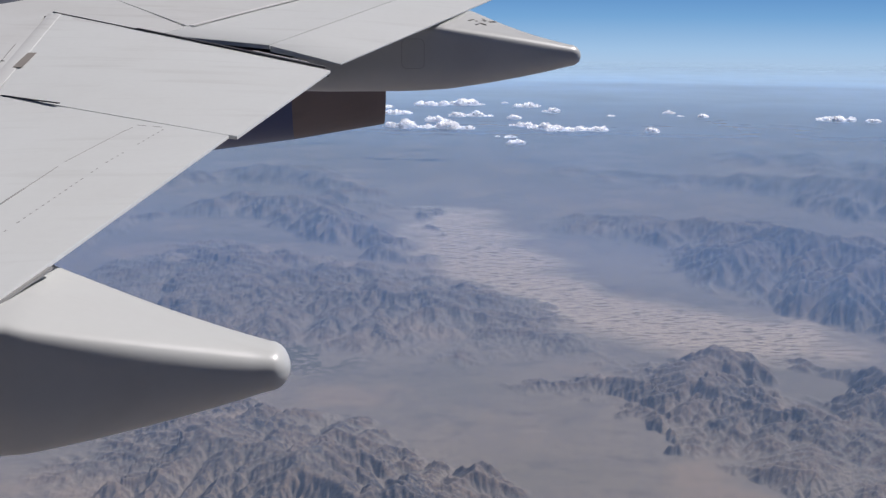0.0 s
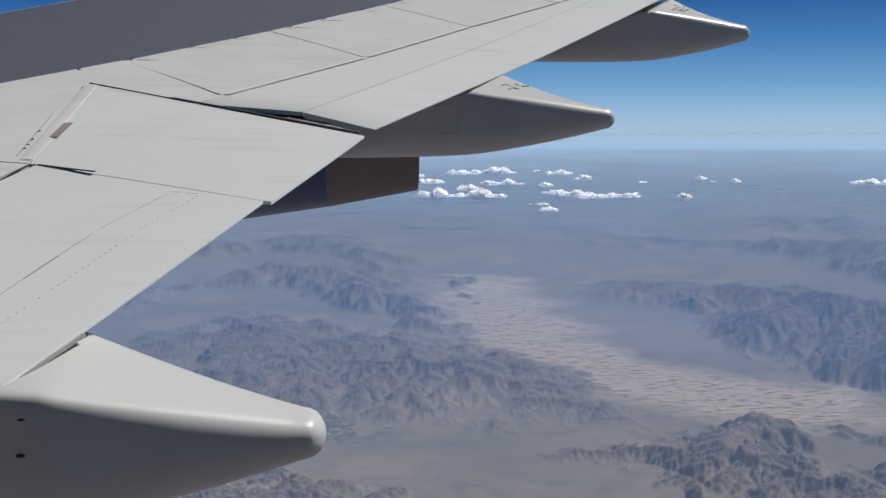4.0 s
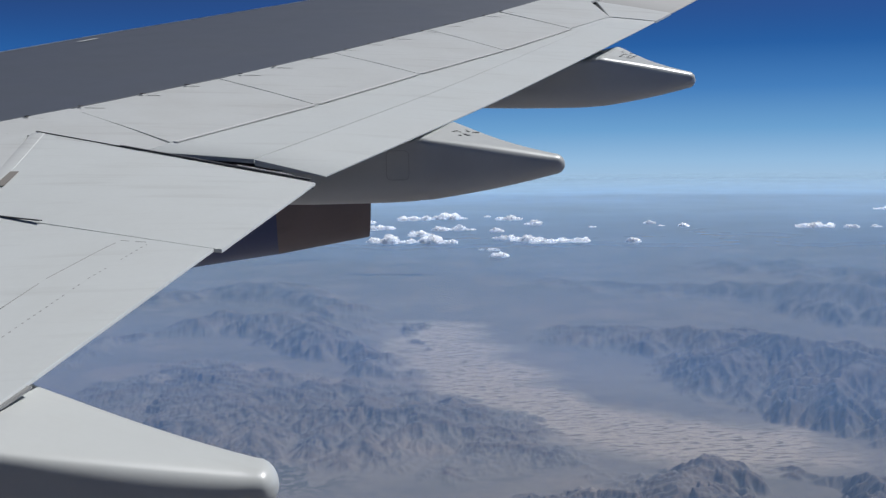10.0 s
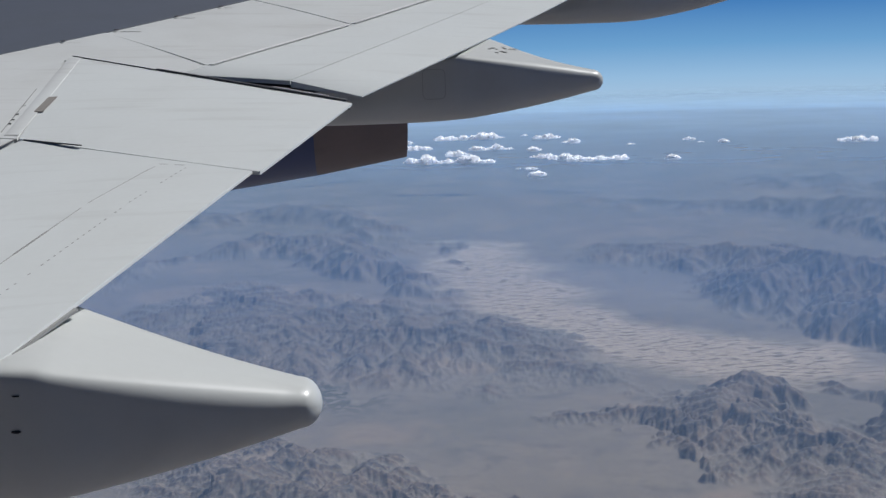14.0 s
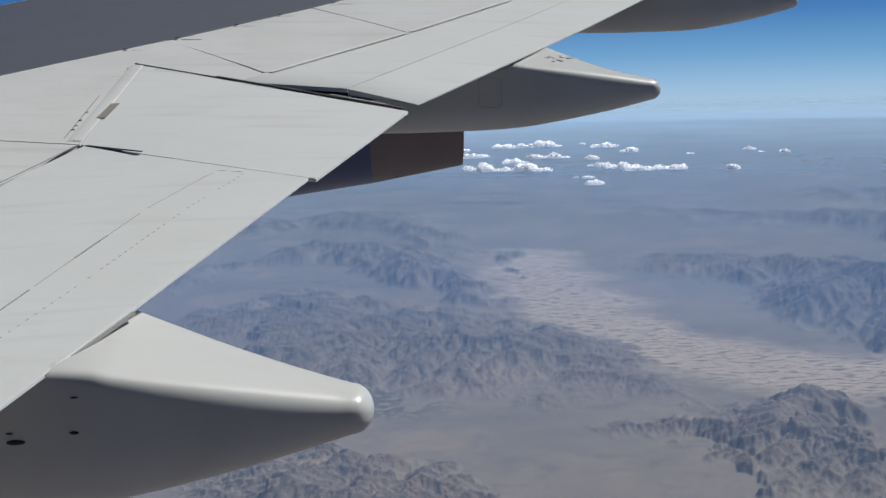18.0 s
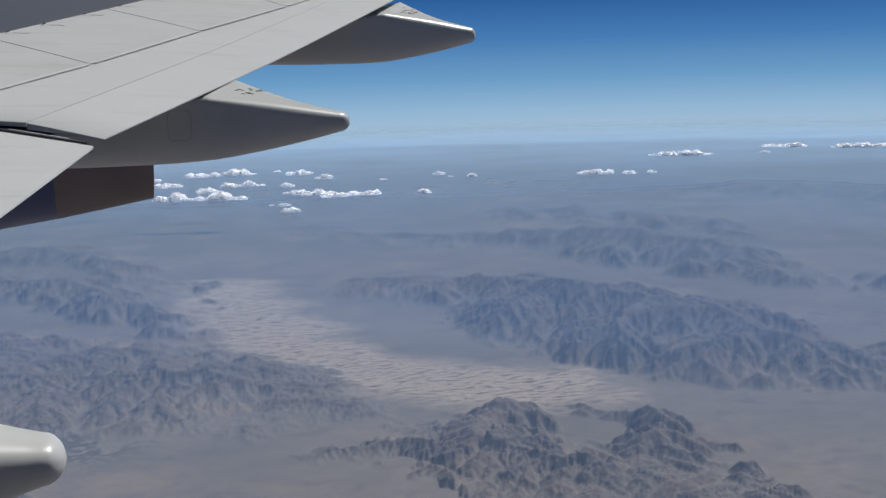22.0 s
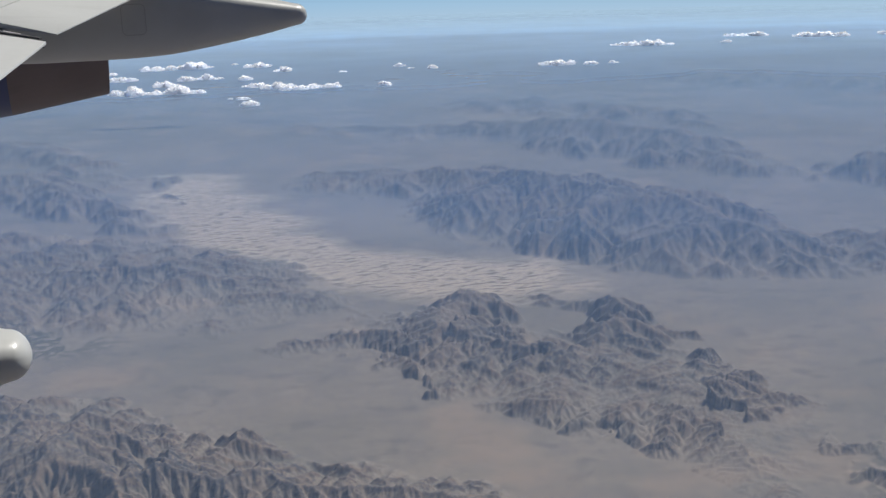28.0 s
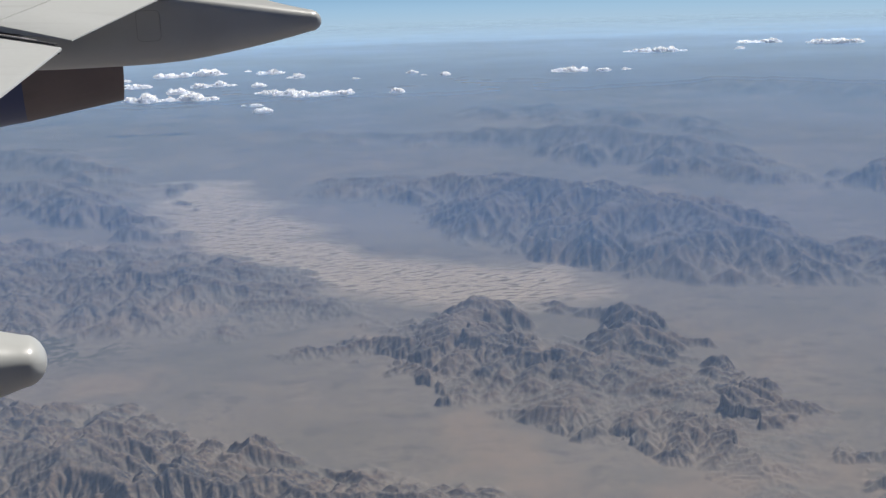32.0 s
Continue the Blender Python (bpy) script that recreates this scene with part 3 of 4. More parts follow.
# mountain ranges: crest height, crest line, outline of the foot (x, y)
long_range = (27, [(166, 989), (207, 999), (246, 1002), (274, 998), (309, 974), (346, 959), (357, 916), (386, 852), (407, 820), (424, 796), (442, 782), (449, 756), (441, 707), (442, 671), (455, 648), (447, 606), (453, 578), (468, 559), (474, 536)],
    [(183, 1091), (216, 1044), (259, 1023), (285, 966), (281, 890), (279, 828), (296, 773), (302, 745), (325, 717), (349, 695), (355, 665), (370, 638), (397, 626), (425, 622), (446, 609), (475, 600), (503, 595), (533, 594), (551, 659), (524, 711), (514, 779), (516, 867), (485, 910), (440, 970), (390, 1081), (308, 1124), (234, 1126)])
hazy_range = (26, [(219, 1359), (287, 1363), (352, 1274), (429, 1223), (475, 1236), (519, 1191), (566, 1171), (584, 1130), (603, 1081), (610, 1023), (600, 934), (585, 847), (582, 808)],
    [(237, 1471), (328, 1396), (419, 1317), (455, 1258), (486, 1194), (507, 1147), (545, 1085), (572, 1013), (587, 941), (610, 899), (641, 890), (676, 978), (691, 1160), (658, 1273), (583, 1337), (482, 1374), (320, 1519)])
east_range = (24, [(592, 823), (643, 852), (674, 852), (685, 819), (711, 806), (716, 750), (728, 700)],
    [(640, 894), (665, 846), (683, 807), (698, 749), (727, 696), (806, 844), (797, 903), (769, 919), (755, 954), (721, 955)])
north_range = (19, [(464, 1503), (536, 1523), (605, 1485), (625, 1414), (664, 1324), (699, 1241), (725, 1179), (750, 1121)],
    [(487, 1580), (544, 1549), (610, 1498), (637, 1442), (678, 1353), (716, 1271), (750, 1219), (792, 1185), (773, 1371), (685, 1551), (585, 1665)])
far_range = (20, [(756, 1804), (848, 1870), (911, 1819), (959, 1705), (990, 1597), (1094, 1577), (1102, 1391), (1202, 1387), (1213, 1262)],
    [(792, 1891), (861, 1851), (925, 1801), (968, 1720), (1020, 1626), (1077, 1553), (1123, 1415), (1183, 1363), (1234, 1283), (1333, 1538), (1207, 1742), (1057, 1879), (931, 2052)])
island_hill = (7, [(79, 1174), (96, 1180), (103, 1142), (102, 1097)],
    [(78, 1195), (91, 1162), (97, 1113), (104, 1097), (109, 1127), (105, 1162), (98, 1200)])
island_spur = (4, [(89, 1069), (97, 1059), (104, 1028)],
    [(85, 1068), (94, 1041), (106, 1030), (98, 1073)])
west_range = (16, [(-341, 1310), (-263, 1403), (-173, 1401), (-110, 1406), (-63, 1475), (-20, 1404), (18, 1267), (45, 1160), (65, 1075)],
    [(-335, 1274), (-250, 1314), (-173, 1384), (-109, 1369), (-44, 1338), (0, 1270), (34, 1175), (69, 1133), (50, 1270), (-22, 1514), (-118, 1516), (-283, 1511)])
dark_ridge = (17, [(-278, 1044), (-214, 1111), (-150, 1182), (-99, 1200), (-50, 1204), (-20, 1176), (7, 1051), (21, 1056), (34, 1027), (47, 954), (56, 908), (68, 860), (79, 815)],
    [(-266, 984), (-207, 1059), (-151, 1173), (-98, 1157), (-49, 1095), (-13, 1041), (13, 999), (40, 940), (64, 872), (84, 854), (73, 919), (50, 1014), (22, 1116), (-21, 1236), (-104, 1260), (-225, 1170)])
broken_hills = (13, [(-231, 843), (-179, 898), (-127, 960), (-89, 970), (-36, 888), (9, 858), (41, 816), (75, 786), (103, 770), (124, 737), (133, 708), (145, 668), (157, 635)],
    [(-192, 670), (-143, 676), (-102, 710), (-71, 680), (-39, 677), (-4, 678), (14, 676), (26, 665), (47, 661), (48, 633), (64, 619), (85, 636), (112, 643), (134, 639), (156, 640), (160, 736), (135, 806), (82, 856), (10, 928), (-95, 1040), (-192, 967)])
foothills = (7, [(-101, 805), (-51, 768), (-1, 760), (38, 728), (72, 699), (105, 697)],
    [(-90, 673), (-70, 666), (-39, 663), (-4, 667), (26, 661), (66, 636), (98, 656), (76, 738), (40, 768), (-1, 800), (-53, 807)])
dune_edge_hills = (15, [(144, 621), (157, 621), (177, 621), (192, 614), (214, 627), (233, 629), (236, 614), (233, 593), (227, 565), (219, 530), (218, 501)],
    [(141, 625), (151, 614), (162, 604), (170, 587), (177, 567), (189, 547), (207, 529), (231, 516), (229, 554), (243, 617), (242, 653), (200, 639), (164, 647)])
middle_spurs = (10, [(85, 575), (103, 578), (123, 586), (140, 594), (151, 586), (158, 567), (172, 552), (183, 538), (196, 516), (213, 505), (230, 493), (244, 478), (249, 451)],
    [(85, 596), (106, 582), (127, 567), (143, 559), (159, 551), (181, 525), (204, 505), (221, 488), (236, 469), (258, 461), (250, 490), (218, 517), (187, 551), (162, 581), (143, 607), (105, 592)])
massif = (8, [(137, 582), (172, 571), (198, 555), (215, 517), (244, 524), (262, 495), (271, 455), (268, 401)],
    [(87, 592), (126, 563), (139, 523), (166, 489), (188, 481), (201, 433), (217, 408), (224, 373), (236, 351), (272, 369), (312, 406), (314, 446), (290, 548), (238, 572), (189, 628)])
small_spur = (7, [(129, 539), (144, 540), (154, 525), (160, 505), (163, 486)],
    [(132, 548), (136, 535), (144, 526), (153, 511), (167, 493), (163, 514), (157, 534), (147, 549)])
low_spurs = (4, [(173, 511), (182, 510), (187, 494), (203, 482), (220, 473)],
    [(173, 511), (184, 501), (192, 491), (206, 481), (221, 474), (207, 490), (190, 501), (185, 518)])
twin_hills = (14, [(256, 600), (272, 608), (283, 600), (286, 576), (287, 550), (291, 531), (297, 511), (305, 500)],
    [(268, 628), (268, 601), (261, 576), (242, 550), (238, 525), (256, 515), (272, 502), (286, 515), (320, 525), (303, 552), (297, 597), (281, 629)])
pointed_hill = (14, [(267, 469), (281, 467), (298, 473), (308, 478), (308, 464), (302, 439), (300, 418), (299, 392)],
    [(280, 493), (273, 465), (269, 448), (271, 429), (279, 417), (294, 418), (316, 413), (311, 452), (316, 491), (290, 480)])
low_hills = (8, [(171, 472), (186, 462), (203, 456), (217, 436), (234, 421), (246, 412), (249, 393), (256, 372)],
    [(174, 481), (188, 453), (197, 435), (215, 432), (218, 410), (220, 384), (227, 358), (240, 338), (255, 344), (262, 375), (254, 424), (223, 448), (191, 475)])
east_knolls = (3, [(292, 389), (303, 388), (299, 370), (312, 362), (311, 343)],
    [(293, 392), (292, 377), (300, 365), (308, 357), (313, 339), (319, 370), (305, 378), (309, 396)])
east_spurs = (4, [(268, 348), (289, 350), (298, 334), (296, 313), (301, 301)],
    [(270, 350), (285, 346), (287, 328), (293, 310), (301, 300), (304, 322), (306, 343), (296, 360)])
near_range = (16, [(-159, 543), (-122, 561), (-85, 568), (-63, 586), (-51, 594), (-33, 561), (-15, 558), (-3, 544), (8, 520), (19, 517), (28, 498), (41, 488), (53, 471), (65, 454), (79, 435), (89, 418), (106, 403), (121, 402), (133, 382), (144, 376), (150, 356), (155, 337)],
    [(-135, 431), (-71, 416), (-11, 395), (45, 379), (101, 360), (141, 352), (169, 354), (152, 397), (128, 423), (94, 440), (68, 476), (43, 510), (19, 539), (-3, 566), (-34, 583), (-65, 608), (-127, 583)])
near_middle_ridge = (17, [(-72, 504), (-52, 518), (-27, 511), (-7, 488), (5, 467), (23, 463), (39, 449), (54, 446), (65, 417), (77, 404), (91, 382), (104, 366), (115, 351)],
    [(-65, 409), (-11, 386), (44, 371), (101, 360), (124, 364), (107, 380), (80, 417), (56, 460), (23, 477), (-7, 502), (-53, 532)])
nearest_ridge = (16, [(-56, 437), (-38, 456), (-18, 444), (0, 434), (15, 417), (31, 417), (48, 392), (61, 377), (75, 357)],
    [(-55, 397), (-11, 378), (42, 363), (78, 365), (63, 389), (32, 429), (0, 446), (-39, 467)])
RANGES = [long_range, hazy_range, east_range, north_range, far_range, island_hill, island_spur, west_range, dark_ridge, broken_hills, foothills, dune_edge_hills, middle_spurs, massif, small_spur, low_spurs, twin_hills, pointed_hill, low_hills, east_knolls, east_spurs, near_range, near_middle_ridge, nearest_ridge]


FIELDS_WEST = [(-84, 703), (-48, 690), (-16, 662)]
FIELDS_EAST = [(306, 337), (295, 315), (285, 294)]
SANDS = [(106, 1146), (115, 995), (139, 869), (165, 775), (196, 724), (235, 698), (268, 682)]


def spine(px, py, line):
    """Distance to a line."""
    best = np.full(px.shape, 1e9)
    for (ax, ay), (bx, by) in zip(line[:-1], line[1:]):
        dx, dy = bx - ax, by - ay
        s = np.clip(((px - ax) * dx + (py - ay) * dy) / (dx * dx + dy * dy + 1e-9), 0, 1)
        best = np.minimum(best, np.hypot(px - ax - s * dx, py - ay - s * dy))
    return best


def ends(px, py, line):
    """1 along the middle of a line, falling towards both of its ends."""
    best, at, run = np.full(px.shape, 1e9), np.zeros(px.shape), 0.0
    for (ax, ay), (bx, by) in zip(line[:-1], line[1:]):
        dx, dy = bx - ax, by - ay
        long = math.hypot(dx, dy) + 1e-9
        s = np.clip(((px - ax) * dx + (py - ay) * dy) / long ** 2, 0, 1)
        d = np.hypot(px - ax - s * dx, py - ay - s * dy)
        at, best = np.where(d < best, run + s * long, at), np.minimum(best, d)
        run += long
    return 0.20 + 0.80 * np.clip(np.minimum(at, run - at) / (0.33 * run), 0, 1)


def within(px, py, ring):
    """Whether points lie inside a closed outline."""
    inside = np.zeros(px.shape, bool)
    for (ax, ay), (bx, by) in zip(ring, ring[1:] + ring[:1]):
        if ay != by:
            inside ^= ((ay > py) != (by > py)) & (px < (bx - ax) * (py - ay) / (by - ay) + ax)
    return inside


# the eroded ranges are grown on a fan of cells round the eye
FAN_A0, FAN_A1, FAN_R0, FAN_R1, FAN_COLS, FAN_ROWS = radians(-25), radians(47), 262.0, 2350.0, 860, 860


def eroded():
    """Uplifts each range inside its foot and lets running water cut it down, so that spurs and valleys branch as they do in bare desert hills."""
    th = np.linspace(FAN_A0, FAN_A1, FAN_COLS)
    lr = np.linspace(math.log(FAN_R0), math.log(FAN_R1), FAN_ROWS)
    A, LR = np.meshgrid(th, lr)
    R = np.exp(LR)
    px, py = R * np.sin(A), R * np.cos(A)
    s = R / 600.0
    wx = px + 46 * s * (fbm(px / 45, py / 45, 4, 5) - 0.5) + 22 * s * (fbm(px / 11, py / 11, 4, 6) - 0.5)
    wy = py + 46 * s * (fbm(px / 45, py / 45, 4, 11) - 0.5) + 22 * s * (fbm(px / 11, py / 11, 4, 12) - 0.5)
    lift, peak, dome, tall = np.zeros(px.shape), np.ones(px.shape), np.zeros(px.shape), np.zeros(px.shape)
    for h, line, ring in RANGES:
        m = within(wx, wy, ring)
        if not m.any():
            continue
        edge = spine(wx[m], wy[m], ring + ring[:1])
        top = spine(wx[m], wy[m], line)
        k = edge / (edge + top + 1e-6)
        lift[m] = np.maximum(lift[m], h * (0.58 + 0.42 * k))
        peak[m] = np.maximum(peak[m], h)
        dome[m] = np.maximum(dome[m], 0.04 * edge)
        tall[m] = np.maximum(tall[m], ends(wx[m], wy[m], line))
    mtn = lift > 0
    rough = fbm(px / 14, py / 14, 5, 41)
    z = np.where(mtn, 0.05 + 0.12 * rough + dome, 0.0)
    up = np.where(mtn, lift * (0.3 + 1.4 * fbm(px / 34, py / 34, 3, 43)), 0.0)
    idx = np.flatnonzero(mtn.ravel())
    n, cols = px.size, FAN_COLS
    step_t, step_r = th[1] - th[0], lr[1] - lr[0]
    around = [(dr, dc) for dr in (-1, 0, 1) for dc in (-1, 0, 1) if dr or dc]
    rr = R.ravel()[idx]
    keep = (idx // cols > 0) & (idx // cols < FAN_ROWS - 1) & (idx % cols > 0) & (idx % cols < cols - 1)
    idx, rr = idx[keep], rr[keep]
    zf, uf = z.ravel().copy(), up.ravel()[idx]
    unit = 600.0
    jitter = np.random.RandomState(7)
    for it in range(34):
        best, rec, leng = np.zeros(len(idx)), idx.copy(), np.ones(len(idx))
        h0 = zf[idx]
        for dr, dc in around:
            d = math.hypot(dr * step_r, dc * step_t) * unit
            j = idx + dr * cols + dc
            g = (h0 - zf[j]) / d * (0.9 + 0.2 * jitter.random_sample(len(idx)))
            b = g > best
            best, rec, leng = np.where(b, g, best), np.where(b, j, rec), np.where(b, d, leng)
        order = np.argsort(h0)
        area = [1.0] * n
        io, ro = idx[order].tolist(), rec[order].tolist()
        for a, b in zip(reversed(io), reversed(ro)):
            if a != b:
                area[b] += area[a]
        cut = 0.115 * np.array(area)[idx] ** 0.46 / leng * 6.0
        new_h = (h0 + uf * 0.055)[order].tolist()
        co = cut[order].tolist()
        zl = zf.tolist()
        for a, b, f, h in zip(io, ro, co, new_h):
            zl[a] = (h + f * zl[b]) / (1 + f) if a != b else h
        zf = np.array(zl)
        if it % 3 == 2:
            g2 = zf.reshape(px.shape)
            lap = np.zeros(px.shape)
            lap[1:-1, 1:-1] = (g2[2:, 1:-1] + g2[:-2, 1:-1] + g2[1:-1, 2:] + g2[1:-1, :-2]) / 4 - g2[1:-1, 1:-1]
            zf = (g2 + np.where(mtn, 0.25 * lap, 0)).ravel()
    z = zf.reshape(px.shape)
    # talus softens the finest spurs
    soft = z.copy()
    for _ in range(5):
        soft[1:-1, 1:-1] = (soft[2:, 1:-1] + soft[:-2, 1:-1] + soft[1:-1, 2:] + soft[1:-1, :-2] + 2 * soft[1:-1, 1:-1]) / 6
    rugged = np.clip(1.9 * fbm(px / 70, py / 70, 3, 47) - 0.3, 0.3, 0.95)
    z = np.where(mtn, rugged * z + (1 - rugged) * soft, 0.0)
    # each range to its own height
    gain, weight = np.full(px.shape, 1e-6), np.full(px.shape, 1e-6)
    for h, line, ring in RANGES:
        m = within(wx, wy, ring)
        if m.sum() > 20:
            w = lift[m] + 0.1
            gain[m] += w * h / np.percentile(z[m], 97)
            weight[m] += w
    z = np.where(mtn, z * np.clip(gain / weight, 0.02, 60), 0.0)
    cut = peak * 1.3 * (1 - np.exp(-1.35 * z / peak))
    # gentle fans at the foot, steeper above
    body = tall * cut * (cut / (cut + 0.30 * peak + 1e-6)) * 1.4
    # valley floors lie below the ground round them
    near = body.copy()
    for _ in range(14):
        near[1:-1, 1:-1] = (near[2:, 1:-1] + near[:-2, 1:-1] + near[1:-1, 2:] + near[1:-1, :-2]) / 4
    worn = np.clip(0.35 + 1.0 * fbm(px / 60, py / 60, 3, 53), 0.6, 1.0) * np.clip(1.75 - R / 900, 0.25, 1.0)
    return worn * body + (1 - worn) * near, np.clip((near - body) / (0.16 * s), -1, 1)


def cubic(grid, fr, fc):
    """Smooth lookup in a grid at fractional rows and columns."""
    fr, fc = np.clip(fr, 1, grid.shape[0] - 2.001), np.clip(fc, 1, grid.shape[1] - 2.001)
    r, c = fr.astype(int), fc.astype(int)
    a, b = fr - r, fc - c

    def weights(t):
        return (-0.5 * t + t * t - 0.5 * t ** 3, 1 - 2.5 * t * t + 1.5 * t ** 3, 0.5 * t + 2 * t * t - 1.5 * t ** 3, -0.5 * t * t + 0.5 * t ** 3)
    wr, wc = weights(a), weights(b)
    out = np.zeros(fr.shape)
    for i in range(4):
        for j in range(4):
            out += wr[i] * wc[j] * grid[np.clip(r + i - 1, 0, grid.shape[0] - 1), np.clip(c + j - 1, 0, grid.shape[1] - 1)]
    return out


def relief(px, py):
    """Height over the plain, and the shares of rock and of pale dune sand."""
    fan, hollow = eroded()
    side, dist = np.arctan2(px, py), np.hypot(px, py)
    seen = (side > FAN_A0 + 0.01) & (side < FAN_A1 - 0.01) & (dist > FAN_R0 + 3) & (dist < FAN_R1 - 10)
    fc = (side - FAN_A0) / (FAN_A1 - FAN_A0) * (FAN_COLS - 1)
    fr = np.log(np.maximum(dist, 1) / FAN_R0) / math.log(FAN_R1 / FAN_R0) * (FAN_ROWS - 1)
    body = np.where(seen, np.maximum(cubic(fan, fr, fc), 0), 0.0)
    floor = np.where(seen, np.clip(cubic(hollow, fr, fc), 0, 1), 0.0)
    s = np.maximum(dist, 250) / 600.0
    near = np.minimum(s, 1.5)
    fine = fbm(px / 4, py / 4, 4, 81, True)
    body = body + np.clip(body / 2.0, 0, 1) * np.clip(2.6 - dist / 620, 0, 1) * s * (1.4 * (fine - 0.45) + 0.5 * (fbm(px / 1.5, py / 1.5, 2, 85, True) - 0.45))
    sand = np.clip(1.3 - spine(px + 60 * (fbm(px / 40, py / 40, 3, 51) - 0.5), py + 60 * (fbm(px / 40, py / 40, 3, 52) - 0.5), SANDS) / 58, 0, 1) * (1 - np.clip(body / 1.0, 0, 1))
    dune = sand * 0.9 * fbm(px / 11, py / 5, 3, 91, True)
    plain = 1.0 * (fbm(px / 150, py / 150, 4, 61) - 0.5) + 0.30 * (fbm(px / 20, py / 20, 4, 71) - 0.5)
    # unseen ground beside and below is made dark rock to cut bounce light
    outside = (side < FAN_A0) | (side > FAN_A1) | (dist < FAN_R0)
    rock = np.clip((body - 13.0 * np.clip(fbm(px / 26, py / 26, 5, 55) - 0.38, 0, 1) * near - 0.2) / (2.0 * near), 0, 1) * (1 - 0.75 * floor)
    return np.maximum(body, 0) + plain + dune, np.maximum(rock, outside), sand


def terrain_mesh(name, az0, az1, cols, el0, el1, rws):
    """One polar sheet round the eye: fine where the view goes, coarse behind and straight below."""
    az = np.radians(np.concatenate([np.linspace(az1 - 360, az0, 60)[:-1], np.linspace(az0, az1, cols)]))
    el = np.radians(np.concatenate([[89.9, 80, 70, 60, 52, 45, 40], np.linspace(el0, el1, rws)]))
    cols, rws = len(az), len(el)
    dist = -GROUND / np.tan(el)
    A, Dm = np.meshgrid(az, dist)
    px, py = Dm * np.sin(A), Dm * np.cos(A)
    hz, rock, sand = relief(px, py)
    field = np.clip(1.6 - spine(px, py, FIELDS_WEST) / 30, 0, 1) + np.clip(1.5 - spine(px, py, FIELDS_EAST) / 24, 0, 1)
    field = np.clip(field, 0, 1) * (fbm(px / 30, py / 30, 3, 101) > 0.38)
    pz = GROUND + hz
    co = np.stack([px, py, pz], -1).reshape(-1, 3)
    i = np.arange(rws * cols).reshape(rws, cols)
    quads = np.stack([i[:-1, :-1], i[:-1, 1:], i[1:, 1:], i[1:, :-1]], -1).reshape(-1, 4)
    me = bpy.data.meshes.new(name)
    me.vertices.add(len(co))
    me.vertices.foreach_set("co", co.ravel().astype(np.float32))
    me.loops.add(quads.size)
    me.loops.foreach_set("vertex_index", quads.ravel().astype(np.int32))
    me.polygons.add(len(quads))
    me.polygons.foreach_set("loop_start", np.arange(0, quads.size, 4, dtype=np.int32))
    me.update(calc_edges=True)
    for key, values in (("rock", rock), ("sand", sand), ("field", field)):
        me.attributes.new(key, "FLOAT", "POINT").data.foreach_set("value", values.ravel().astype(np.float32))
    me.shade_smooth()
    return me


